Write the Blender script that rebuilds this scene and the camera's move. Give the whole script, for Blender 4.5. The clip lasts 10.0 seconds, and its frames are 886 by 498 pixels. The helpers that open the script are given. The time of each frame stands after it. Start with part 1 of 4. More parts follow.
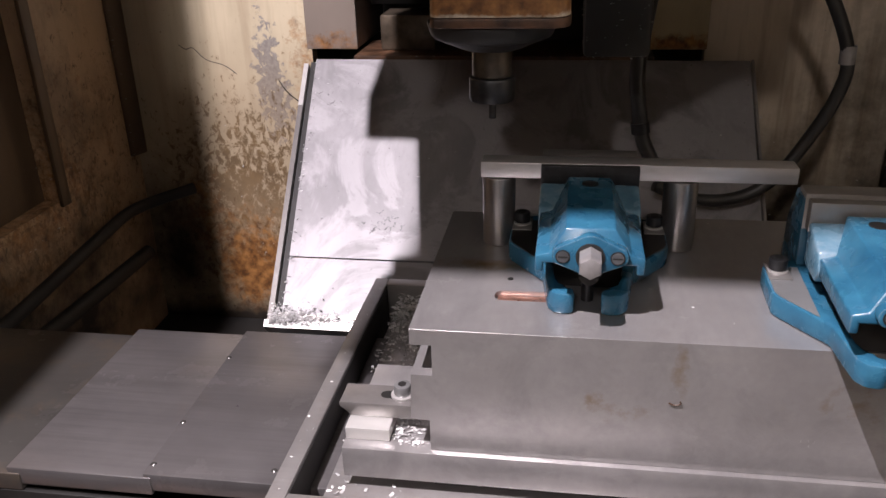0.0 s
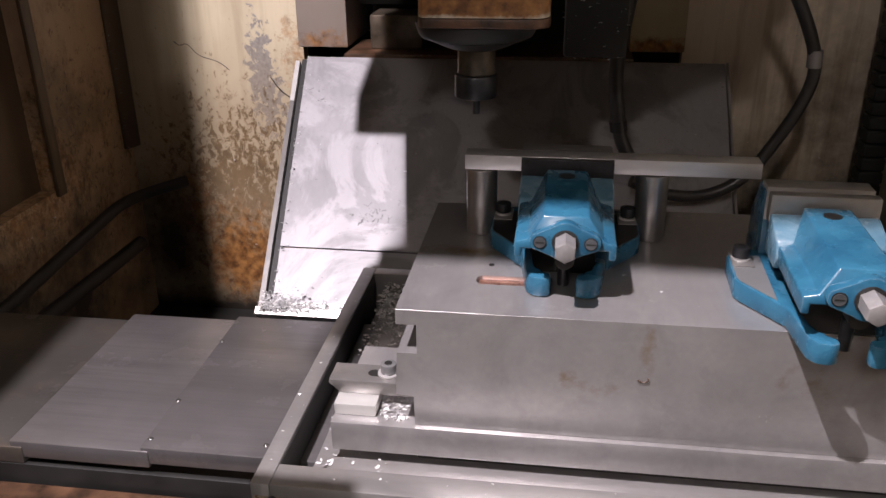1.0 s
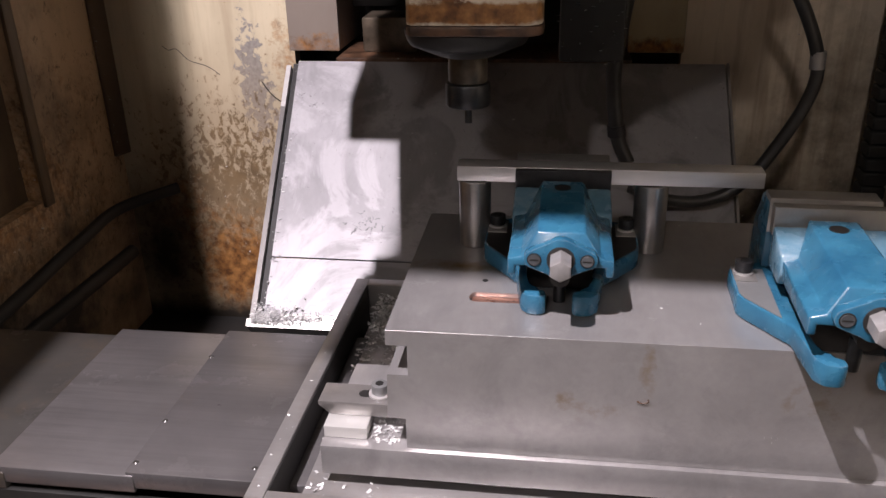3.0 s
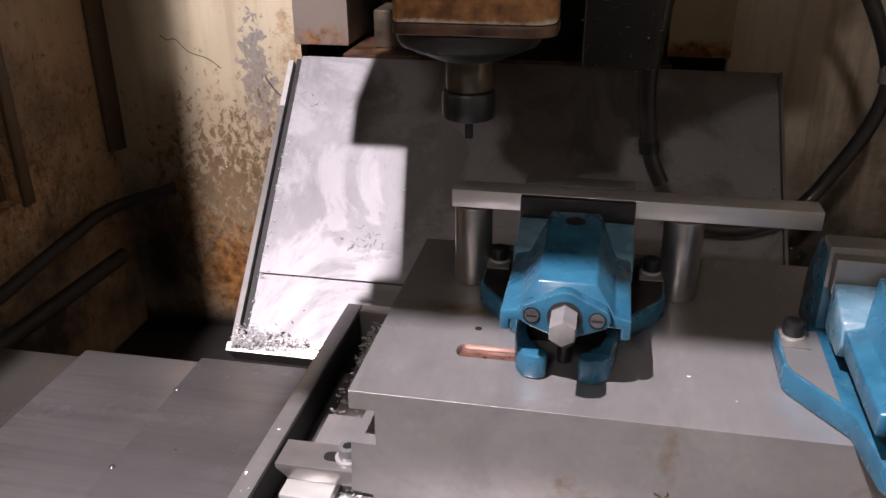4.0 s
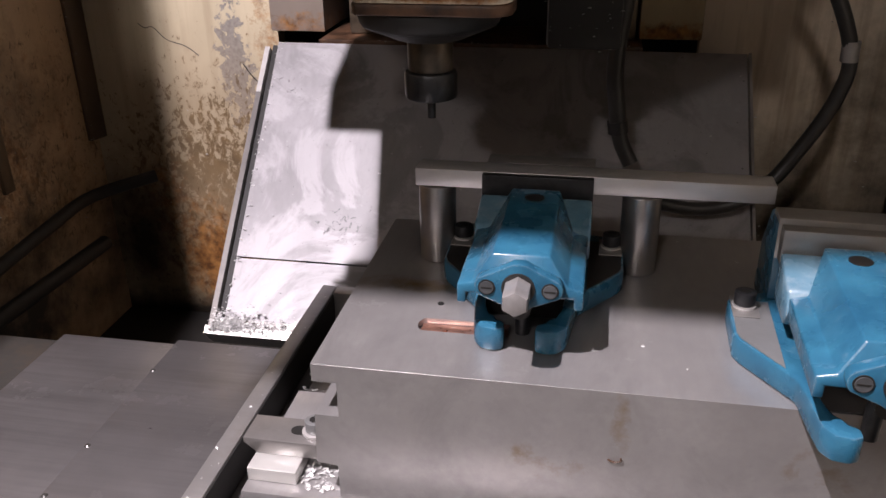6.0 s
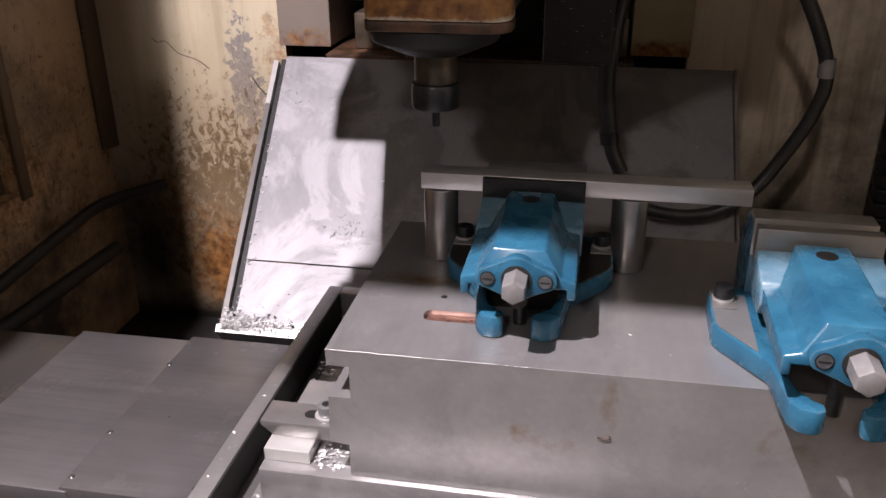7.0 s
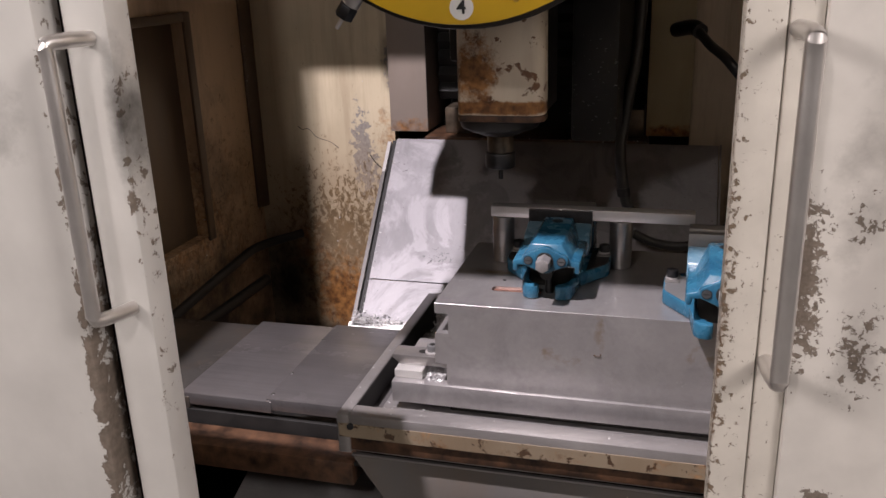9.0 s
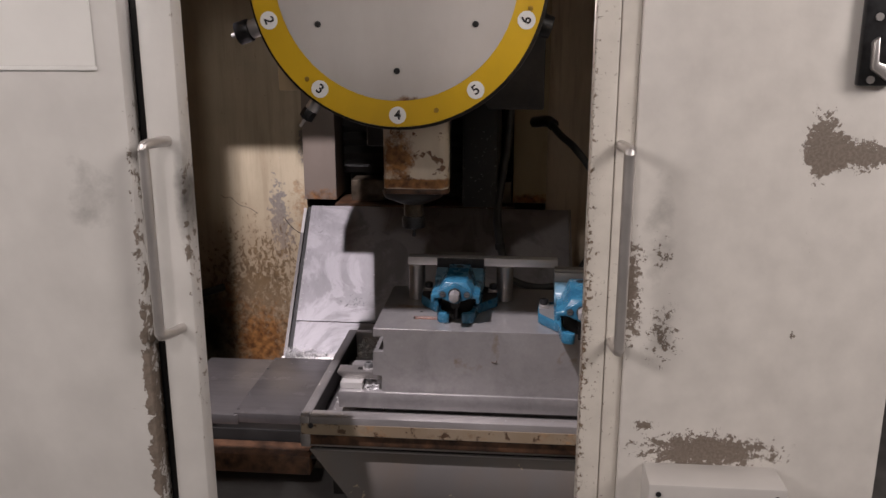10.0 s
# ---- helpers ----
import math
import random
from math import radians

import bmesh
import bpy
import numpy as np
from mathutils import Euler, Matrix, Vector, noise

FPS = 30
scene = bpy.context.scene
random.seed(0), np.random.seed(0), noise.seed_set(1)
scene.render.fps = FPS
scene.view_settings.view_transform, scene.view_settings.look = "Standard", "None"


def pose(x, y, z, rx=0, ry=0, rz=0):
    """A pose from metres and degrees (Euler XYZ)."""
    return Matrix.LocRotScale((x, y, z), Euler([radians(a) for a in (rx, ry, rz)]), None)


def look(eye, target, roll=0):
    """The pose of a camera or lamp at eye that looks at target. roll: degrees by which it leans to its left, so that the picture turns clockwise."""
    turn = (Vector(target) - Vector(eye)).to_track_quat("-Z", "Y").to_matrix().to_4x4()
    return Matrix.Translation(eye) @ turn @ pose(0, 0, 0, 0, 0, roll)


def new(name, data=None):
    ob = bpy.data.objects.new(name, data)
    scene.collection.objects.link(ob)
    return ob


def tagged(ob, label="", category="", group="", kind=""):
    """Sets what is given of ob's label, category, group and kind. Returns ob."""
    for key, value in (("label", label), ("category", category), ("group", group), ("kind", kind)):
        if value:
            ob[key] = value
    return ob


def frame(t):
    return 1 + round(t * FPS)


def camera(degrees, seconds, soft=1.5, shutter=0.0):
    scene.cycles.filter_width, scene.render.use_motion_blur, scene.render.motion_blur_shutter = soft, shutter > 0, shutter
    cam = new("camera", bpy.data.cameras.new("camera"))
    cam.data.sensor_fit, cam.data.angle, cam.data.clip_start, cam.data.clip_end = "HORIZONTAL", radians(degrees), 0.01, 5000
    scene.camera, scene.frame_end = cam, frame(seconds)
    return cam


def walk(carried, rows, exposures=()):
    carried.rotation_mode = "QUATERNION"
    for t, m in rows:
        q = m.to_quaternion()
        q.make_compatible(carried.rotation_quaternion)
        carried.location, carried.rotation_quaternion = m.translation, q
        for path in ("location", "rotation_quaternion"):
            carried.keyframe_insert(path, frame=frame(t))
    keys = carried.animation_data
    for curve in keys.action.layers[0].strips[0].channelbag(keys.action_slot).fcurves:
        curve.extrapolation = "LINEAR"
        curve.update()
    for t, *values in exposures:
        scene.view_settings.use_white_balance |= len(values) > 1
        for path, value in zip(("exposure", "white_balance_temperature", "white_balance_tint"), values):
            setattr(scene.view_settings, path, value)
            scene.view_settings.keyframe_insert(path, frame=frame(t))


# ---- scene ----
cam = camera(55.7, 10.0)
PATH = [
    (0, (0.083, 0.024, 1.424), (-0.215, 1.825, 0.606), -1.7),
    (0.5, (0.084, -0.017, 1.421), (-0.163, 1.8, 0.621), 0.4),
    (1, (0.092, -0.027, 1.431), (-0.173, 1.779, 0.615), -0.7),
    (1.5, (0.091, -0.014, 1.429), (-0.21, 1.772, 0.582), -0.6),
    (2, (0.091, -0.014, 1.429), (-0.233, 1.766, 0.578), -0.8),
    (2.5, (0.093, -0.022, 1.443), (-0.173, 1.781, 0.618), -1.4),
    (3.8, (0.113, 0.135, 1.419), (-0.206, 1.922, 0.582), -0.4),
    (4, (0.119, 0.159, 1.416), (-0.237, 1.939, 0.577), -0.4),
    (4.5, (0.128, 0.165, 1.415), (-0.231, 1.943, 0.572), -0.7),
    (5, (0.137, 0.165, 1.415), (-0.211, 1.939, 0.56), -0.9),
    (5.5, (0.145, 0.154, 1.411), (-0.198, 1.926, 0.55), -0.9),
    (7, (0.154, 0.083, 1.422), (-0.179, 1.874, 0.596), -0.4),
    (7.5, (0.147, -0.072, 1.453), (-0.079, 1.777, 0.725), -1.9),
    (8, (0.163, -0.217, 1.468), (-0.094, 1.629, 0.744), -2.7),
    (8.5, (0.207, -0.318, 1.493), (-0.215, 1.51, 0.801), -2.9),
    (9, (0.269, -0.421, 1.518), (-0.25, 1.402, 0.878), -1.9),
    (9.5, (0.268, -0.634, 1.577), (-0.126, 1.258, 1.063), -1.0),
    (10, (0.218, -0.859, 1.611), (0.044, 1.07, 1.111), -0.0),
]
walk(cam, [(t, look(eye, target, roll)) for t, eye, target, roll in PATH], [(0, 0.0), (8.2, 0.0), (8.6, -0.08), (9.0, -0.25), (9.5, -0.45), (10, -0.65)])

# ---- world and lights ----
world = bpy.data.worlds.new("world")
scene.world = world
world.use_nodes = True
world.node_tree.nodes["Background"].inputs[0].default_value = (0.9, 0.85, 0.8, 1)
world.node_tree.nodes["Background"].inputs[1].default_value = 0.02


def lamp(name, kind, m, energy, color, **more):
    data = bpy.data.lights.new(name, kind)
    data.energy, data.color = energy, color
    if "radius" in more:
        data.shadow_soft_size = more["radius"]
    if "size" in more:
        data.shape, data.size, data.size_y = "RECTANGLE", more["size"][0], more["size"][1]
    if "cone" in more:
        data.spot_size, data.spot_blend = radians(more["cone"]), more.get("blend", 0.2)
    ob = new(name, data)
    ob.matrix_world = m
    return ob


LAMP = (-0.53, -0.1, 2.95)
lamp("ceiling_work_light", "SPOT", look(LAMP, (-0.3, 1.0, 1.25)), 480, (1.0, 0.902, 0.972), radius=0.013, cone=100, blend=0.15)
lamp("room_fill_light", "POINT", pose(-0.32, -1.84, 2.85), 62, (1.0, 0.91, 0.89), radius=0.06)
# Two unseen fill lamps, added to brighten the door fronts and side walls.
for x in (-2.3, 2.3):
    lamp("room_fill_light", "POINT", pose(x, -1.15, 2.75), 215, (1.0, 0.915, 0.89), radius=0.45)

# ---- materials ----


class Nodes:
    """A small builder for node materials, in metres of the object's own space."""

    def __init__(self, name):
        self.m = bpy.data.materials.new(name)
        self.m.use_nodes = True
        self.t = self.m.node_tree
        self.b = self.t.nodes["Principled BSDF"]
        self.coord = self.t.nodes.new("ShaderNodeTexCoord").outputs["Object"]

    def put(self, socket, value):
        if hasattr(value, "is_output"):
            self.t.links.new(value, socket)
        else:
            socket.default_value = value

    def set(self, **values):
        for key, value in values.items():
            self.put(self.b.inputs[key.replace("_", " ")], value)

    def noise(self, scale, detail=4.0, rough=0.55, stretch=None, warp=0.0):
        n = self.t.nodes.new("ShaderNodeTexNoise")
        src = self.coord
        if stretch:
            src = self.mapped(stretch)
        self.t.links.new(src, n.inputs["Vector"])
        n.inputs["Scale"].default_value, n.inputs["Detail"].default_value = scale, detail
        n.inputs["Roughness"].default_value, n.inputs["Distortion"].default_value = rough, warp
        return n.outputs["Fac"]

    def mapped(self, scale, loc=(0, 0, 0)):
        n = self.t.nodes.new("ShaderNodeMapping")
        self.t.links.new(self.coord, n.inputs["Vector"])
        n.inputs["Scale"].default_value, n.inputs["Location"].default_value = scale, loc
        return n.outputs[0]

    def math(self, op, a, b=0.0, clamp=False):
        n = self.t.nodes.new("ShaderNodeMath")
        n.operation, n.use_clamp = op, clamp
        self.put(n.inputs[0], a), self.put(n.inputs[1], b)
        return n.outputs[0]

    def step(self, value, lo, hi):
        n = self.t.nodes.new("ShaderNodeMapRange")
        self.put(n.inputs["Value"], value)
        n.inputs["From Min"].default_value, n.inputs["From Max"].default_value = lo, hi
        return n.outputs[0]

    def mix(self, fac, a, b):
        n = self.t.nodes.new("ShaderNodeMix")
        n.data_type = "RGBA"
        self.put(n.inputs[0], fac)
        for socket, value in ((n.inputs[6], a), (n.inputs[7], b)):
            self.put(socket, value if hasattr(value, "is_output") else (*value, 1))
        return n.outputs[2]

    def spot(self, centre, size):
        """1 in the middle of an ellipsoid, falling to 0 at its surface."""
        inv = [1.0 / s for s in size]
        v = self.mapped(inv, [-c * i for c, i in zip(centre, inv)])
        n = self.t.nodes.new("ShaderNodeVectorMath")
        n.operation = "LENGTH"
        self.t.links.new(v, n.inputs[0])
        return self.math("SUBTRACT", 1.0, n.outputs["Value"], True)

    def bump(self, height, strength=0.2, distance=0.002):
        n = self.t.nodes.new("ShaderNodeBump")
        n.inputs["Strength"].default_value, n.inputs["Distance"].default_value = strength, distance
        self.t.links.new(height, n.inputs["Height"])
        self.t.links.new(n.outputs[0], self.b.inputs["Normal"])


def plain(name, color, rough=0.5, metal=0.0, vary=0.15, scale=30.0, bump=0.1):
    """A surface with blotches and fine grain."""
    k = Nodes(name)
    n = k.noise(scale, 6, 0.6)
    fine = k.noise(scale * 9, 3, 0.6)
    dark = tuple(c * (1 - 2 * vary) for c in color)
    light = tuple(min(1, c * (1 + vary)) for c in color)
    k.set(Base_Color=k.mix(k.step(n, 0.3, 0.7), dark, light), Metallic=metal,
          Roughness=k.math("ADD", rough - 0.08, k.math("MULTIPLY", n, 0.16)))
    k.bump(fine, bump, 0.001)
    return k.m


def color_base(base):
    """The paint's tone where oil has yellowed it."""
    return (base[0] * 0.95, base[1] * 0.82, base[2] * 0.72)


def worn_paint(name, base, under, chips=0.0, scale=28.0, rough=0.5, dirt=(0.16, 0.1, 0.05), dirty=0.3, spots=(), rusts=(), dark_spots=(), streak=0.0, specks=()):
    """Old machine paint: chipped to the primer, with rust and near-black patches in places. Each list of places holds
    (centre, size, strength).
    """
    k = Nodes(name)
    edge = k.noise(scale, 8, 0.68, warp=0.3)
    broad = k.noise(scale * 0.16, 4, 0.55)
    value = edge
    for centre, size, strength in spots:
        value = k.math("ADD", value, k.math("MULTIPLY", k.spot(centre, size), strength))
    chip = k.step(value, 0.73 - chips, 0.745 - chips)
    tone = k.mix(k.step(broad, 0.3, 0.72), tuple(c * 0.86 for c in base), base)
    tone = k.mix(k.math("MULTIPLY", k.step(k.noise(6, 6, 0.7, (1, 1, 0.25)), 0.48, 0.75), dirty), tone, dirt)
    if streak:
        tone = k.mix(k.math("MULTIPLY", k.step(k.noise(40, 4, 0.6, (1, 1, 0.06)), 0.5, 0.7), streak), tone, dirt)
    under_tone = k.mix(k.step(k.noise(scale * 2, 4), 0.35, 0.65), tuple(c * 0.65 for c in under), under)
    color = k.mix(chip, tone, under_tone)
    for centre, size, strength in specks:
        near = k.spot(centre, size)
        mask = k.step(k.math("ADD", k.noise(75, 8, 0.72, (1, 1, 0.7), 0.6), k.math("MULTIPLY", near, strength)), 0.64, 0.72)
        color = k.mix(k.math("MULTIPLY", k.step(near, 0.0, 0.5), 0.5), color, tuple(c * 0.62 for c in color_base(base)))
        color = k.mix(k.math("MULTIPLY", mask, 0.85), color, k.mix(k.noise(30, 3), (0.05, 0.03, 0.015), (0.2, 0.12, 0.05)))
    for centre, size, strength in rusts:
        mask = k.math("MULTIPLY", k.spot(centre, size), strength)
        mask = k.step(k.math("ADD", k.noise(34, 10, 0.78), mask), 0.66, 0.86)
        color = k.mix(mask, color, k.mix(k.step(k.noise(60, 5), 0.35, 0.65), (0.09, 0.035, 0.012), (0.36, 0.17, 0.055)))
    for centre, size, strength in dark_spots:
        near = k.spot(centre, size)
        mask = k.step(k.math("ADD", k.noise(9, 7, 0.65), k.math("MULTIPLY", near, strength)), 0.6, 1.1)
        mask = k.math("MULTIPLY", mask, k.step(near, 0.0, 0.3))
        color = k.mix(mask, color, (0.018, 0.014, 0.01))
    k.set(Base_Color=color, Roughness=k.math("ADD", rough - 0.1, k.math("MULTIPLY", broad, 0.25)))
    k.bump(k.math("ADD", k.math("MULTIPLY", chip, -0.6), k.math("MULTIPLY", k.noise(180, 2), 0.15)), 0.5, 0.0012)
    return k.m


def ground_steel(name, color, rough=0.38, metal=0.85, stain=0.35, grain=(1, 1, 1), stains=(), polish=(), oil=0.0, wiped=0.0, pits=()):
    """Machined steel with fine grinding lines, oil film and brown stains."""
    k = Nodes(name)
    lines = k.noise(140, 3, 0.6, grain)
    broad = k.noise(7, 5, 0.6)
    tone = k.mix(k.step(broad, 0.3, 0.7), tuple(c * 0.7 for c in color), color)
    tone = k.mix(k.math("MULTIPLY", k.step(lines, 0.35, 0.65), 0.3), tone, tuple(c * 0.72 for c in color))
    tone = k.mix(k.math("MULTIPLY", k.step(k.noise(11, 7, 0.7), 0.55, 0.8), stain), tone, (0.2, 0.125, 0.065))
    smear = k.noise(16, 6, 0.65, tuple(0.12 + 0.88 * g for g in grain), 0.4)
    tone = k.mix(k.math("MULTIPLY", k.step(smear, 0.48, 0.66), 0.42), tone, tuple(c * 0.5 for c in color))
    if oil:
        streak = k.math("MULTIPLY", k.step(k.noise(70, 5, 0.7, (0.035, 1, 1)), 0.44, 0.68), k.step(k.noise(5, 3, 0.5), 0.3, 0.62))
        tone = k.mix(k.math("MULTIPLY", streak, oil), tone, (0.045, 0.042, 0.04))
    if wiped:
        film = k.noise(4.5, 7, 0.62, None, 2.2)
        tone = k.mix(k.math("MULTIPLY", k.step(film, 0.46, 0.54), wiped), tone, tuple(min(1, c * 1.3) for c in color))
        tone = k.mix(k.math("MULTIPLY", k.step(k.noise(23, 8, 0.75, None, 1.0), 0.56, 0.68), wiped * 0.8), tone, tuple(c * 0.62 for c in color))
        tone = k.mix(k.step(k.noise(190, 2, 0.5), 0.74, 0.78), tone, tuple(c * 0.25 for c in color))
    for centre, size, strength in pits:
        tone = k.mix(k.step(k.math("ADD", k.noise(95, 6, 0.7, None, 0.8), k.math("MULTIPLY", k.spot(centre, size), strength)), 0.68, 0.76), tone, tuple(c * 0.3 for c in color))
    for centre, size, strength in stains:
        near = k.spot(centre, size)
        mask = k.math("MULTIPLY", k.step(k.math("ADD", k.noise(50, 6, 0.6), k.math("MULTIPLY", near, strength)), 0.62, 1.05), k.step(near, 0.0, 0.3))
        tone = k.mix(mask, tone, (0.22, 0.145, 0.06))
    for centre, size, strength in polish:
        mask = k.step(k.math("ADD", k.noise(120, 3, 0.6, (1, 1, 0.3)), k.math("MULTIPLY", k.spot(centre, size), strength)), 0.85, 0.95)
        tone = k.mix(mask, tone, (0.85, 0.83, 0.8))
    k.set(Base_Color=tone, Metallic=metal, Roughness=k.math("ADD", rough - 0.1, k.math("MULTIPLY", k.noise(18, 6, 0.65), 0.22)))
    k.set(Coat_Weight=0.35, Coat_Roughness=k.math("MULTIPLY", k.noise(9, 6, 0.7), 0.45))
    k.bump(k.math("ADD", lines, k.noise(400, 2)), 0.12, 0.0006)
    return k.m


STEEL = ground_steel("ground_steel", (0.43, 0.412, 0.408), 0.31, 0.6, 0.07, (1, 0.2, 1),
                     [((0.184, 0.667, 1.024), (0.012, 0.1, 0.035), 0.36), ((0.12, 0.667, 0.98), (0.05, 0.1, 0.02), 0.2), ((0.0, 0.81, 1.052), (0.12, 0.02, 0.03), 0.45), ((0.105, 0.667, 0.992), (0.022, 0.1, 0.012), 0.3), ((0.33, 0.667, 1.0), (0.05, 0.1, 0.03), 0.18)],
                     [((0.303, 0.66, 0.957), (0.035, 0.03, 0.016), 0.5)])
RAIL = ground_steel("table_steel", (0.40, 0.38, 0.37), 0.36, 0.62, 0.35, (0.1, 1, 1))
COVER = ground_steel("way_cover_steel", (0.215, 0.202, 0.202), 0.32, 0.6, 0.15, (0.05, 1, 1), oil=0.35)
SHEET = ground_steel("bright_sheet", (0.305, 0.294, 0.304), 0.55, 0.6, 0.06, (1, 0.3, 0.3), wiped=0.5, pits=[((-0.2, 1.2, 0.93), (0.07, 0.08, 0.07), 0.17), ((-0.33, 1.36, 1.07), (0.06, 0.1, 0.09), 0.1)])
BAR = ground_steel("polished_bar_steel", (0.86, 0.84, 0.835), 0.36, 0.72, 0.03, (0.1, 1, 1))
BRIGHT = ground_steel("bright_steel", (0.66, 0.635, 0.62), 0.36, 0.5, 0.12, (1, 1, 0.1))
CREAM = worn_paint("cream_enamel", (0.66, 0.635, 0.605), (0.23, 0.185, 0.15), -0.03, 60, 0.4, dirty=0.06,
                   spots=[((-0.33, 0.27, 1.0), (0.035, 0.2, 0.22), 0.17), ((-0.327, 0.27, 1.15), (0.016, 0.2, 0.6), 0.34), ((-0.258, 0.28, 1.3), (0.01, 0.2, 0.6), 0.25)],
                   dark_spots=[((-0.258, 0.285, 1.38), (0.02, 0.1, 0.12), 0.55), ((-0.39, 0.27, 1.4), (0.05, 0.1, 0.09), 0.1)])
POST = worn_paint("chipped_edge_enamel", (0.68, 0.63, 0.565), (0.2, 0.145, 0.1), 0.09, 150, 0.42, dirty=0.2,
                  spots=[((0.316, 0.285, 1.15), (0.012, 0.2, 0.9), 0.14), ((0.33, 0.285, 1.2), (0.03, 0.2, 0.2), 0.05)],
                  rusts=[((0.313, 0.285, 1.18), (0.012, 0.04, 0.25), 0.3)])
DOOR = worn_paint("worn_door_enamel", (0.71, 0.67, 0.625), (0.235, 0.19, 0.155), -0.06, 130, 0.4, dirty=0.05,
                  spots=[((0.376, 0.27, 1.27), (0.028, 0.2, 0.13), 0.5), ((0.42, 0.27, 1.19), (0.06, 0.2, 0.08), 0.24), ((0.43, 0.27, 1.24), (0.05, 0.2, 0.16), 0.13), ((0.415, 0.27, 1.32), (0.035, 0.2, 0.05), 0.24),
                         ((0.5, 0.27, 1.02), (0.17, 0.2, 0.05), 0.6), ((0.41, 0.27, 1.06), (0.035, 0.2, 0.014), 0.4),
                         ((0.615, 0.27, 1.48), (0.045, 0.2, 0.06), 0.55), ((0.67, 0.27, 1.455), (0.09, 0.2, 0.035), 0.6), ((0.615, 0.27, 1.425), (0.03, 0.2, 0.05), 0.28), ((0.61, 0.27, 1.33), (0.03, 0.2, 0.06), 0.17), ((0.6, 0.27, 1.2), (0.012, 0.2, 0.012), 0.4)],
                  dark_spots=[((0.42, 0.27, 1.2), (0.05, 0.1, 0.06), 0.3), ((0.41, 0.27, 1.36), (0.03, 0.1, 0.12), 0.18)])
INNER = worn_paint("stained_cream_enamel", (0.55, 0.43, 0.27), (0.2, 0.16, 0.12), -0.02, 30, 0.4, dirty=0.75, streak=0.15)
WALL = worn_paint("peeling_enamel", (0.52, 0.445, 0.315), (0.26, 0.24, 0.22), -0.06, 64, 0.42, dirty=0.35, streak=0.25,
                  spots=[((-0.49, 1.53, 1.1), (0.06, 0.2, 0.22), 0.42), ((-0.4, 1.53, 1.3), (0.05, 0.2, 0.12), 0.4), ((-0.45, 1.53, 1.0), (0.08, 0.2, 0.15), 0.22)],
                  specks=[((-0.55, 1.53, 0.84), (0.3, 0.5, 0.34), 0.27), ((-0.6, 1.53, 0.7), (0.3, 0.5, 0.2), 0.18)],
                  rusts=[((-0.56, 1.53, 0.68), (0.16, 0.5, 0.2), 0.5), ((-0.66, 1.53, 0.8), (0.12, 0.3, 0.2), 0.3), ((-0.42, 1.53, 1.12), (0.05, 0.3, 0.16), 0.3)],
                  dark_spots=[((-0.72, 1.53, 0.72), (0.13, 0.4, 0.3), 0.62), ((-0.6, 1.53, 0.54), (0.5, 0.4, 0.1), 1.0), ((-0.4, 1.53, 1.3), (0.04, 0.2, 0.1), 0.6)])
DARKWALL = worn_paint("oily_brown_enamel", (0.13, 0.085, 0.05), (0.06, 0.045, 0.035), 0.02, 22, 0.4, dirty=0.7, streak=0.4,
                      dark_spots=[((-0.78, 1.1, 0.8), (0.3, 0.9, 0.28), 0.7)])
# Near-black for oily parts and for shade painted into gaps.
BLACK = plain("oil_and_shade_black", (0.013, 0.012, 0.011), 0.58, 0.0, 0.3, 14)
# Dark greasy iron, also used where shade is painted into the colour.
DARK_IRON = plain("greasy_and_shaded_iron", (0.024, 0.021, 0.019), 0.5, 0.2, 0.4, 18)
RUBBER = plain("black_rubber", (0.028, 0.027, 0.026), 0.38, 0.0, 0.2, 30)


def vice_enamel(name, deep, pale, bare, wear=0.5):
    """Blue hammered enamel, rubbed down to bare metal along the edges."""
    k = Nodes(name)
    tone = k.mix(k.step(k.noise(26, 6, 0.6), 0.32, 0.68), deep, pale)
    tone = k.mix(k.math("MULTIPLY", k.step(k.noise(14, 7, 0.7), 0.52, 0.75), 0.7), tone, tuple(c * 0.35 for c in deep))
    bevel = k.t.nodes.new("ShaderNodeBevel")
    bevel.inputs["Radius"].default_value, bevel.samples = 0.0026, 4
    geo = k.t.nodes.new("ShaderNodeNewGeometry")
    dot = k.t.nodes.new("ShaderNodeVectorMath")
    dot.operation = "DOT_PRODUCT"
    k.t.links.new(bevel.outputs[0], dot.inputs[0])
    k.t.links.new(geo.outputs["Normal"], dot.inputs[1])
    edge = k.math("SUBTRACT", 1.0, dot.outputs["Value"])
    worn = k.step(k.math("ADD", k.math("MULTIPLY", edge, 2.2), k.math("MULTIPLY", k.noise(70, 6, 0.65), 0.9)), 0.62, 0.95)
    worn = k.math("MULTIPLY", worn, wear, True)
    rub = k.math("MULTIPLY", k.step(k.noise(38, 8, 0.7), 0.66 - wear * 0.1, 0.8), 0.6 * wear)
    k.set(Base_Color=k.mix(rub, k.mix(worn, tone, bare), bare), Metallic=k.math("MULTIPLY", worn, 0.5),
          Roughness=k.math("ADD", 0.14, k.math("MULTIPLY", k.noise(40, 5), 0.25)))
    k.bump(k.noise(260, 3), 0.12, 0.0008)
    return k.m


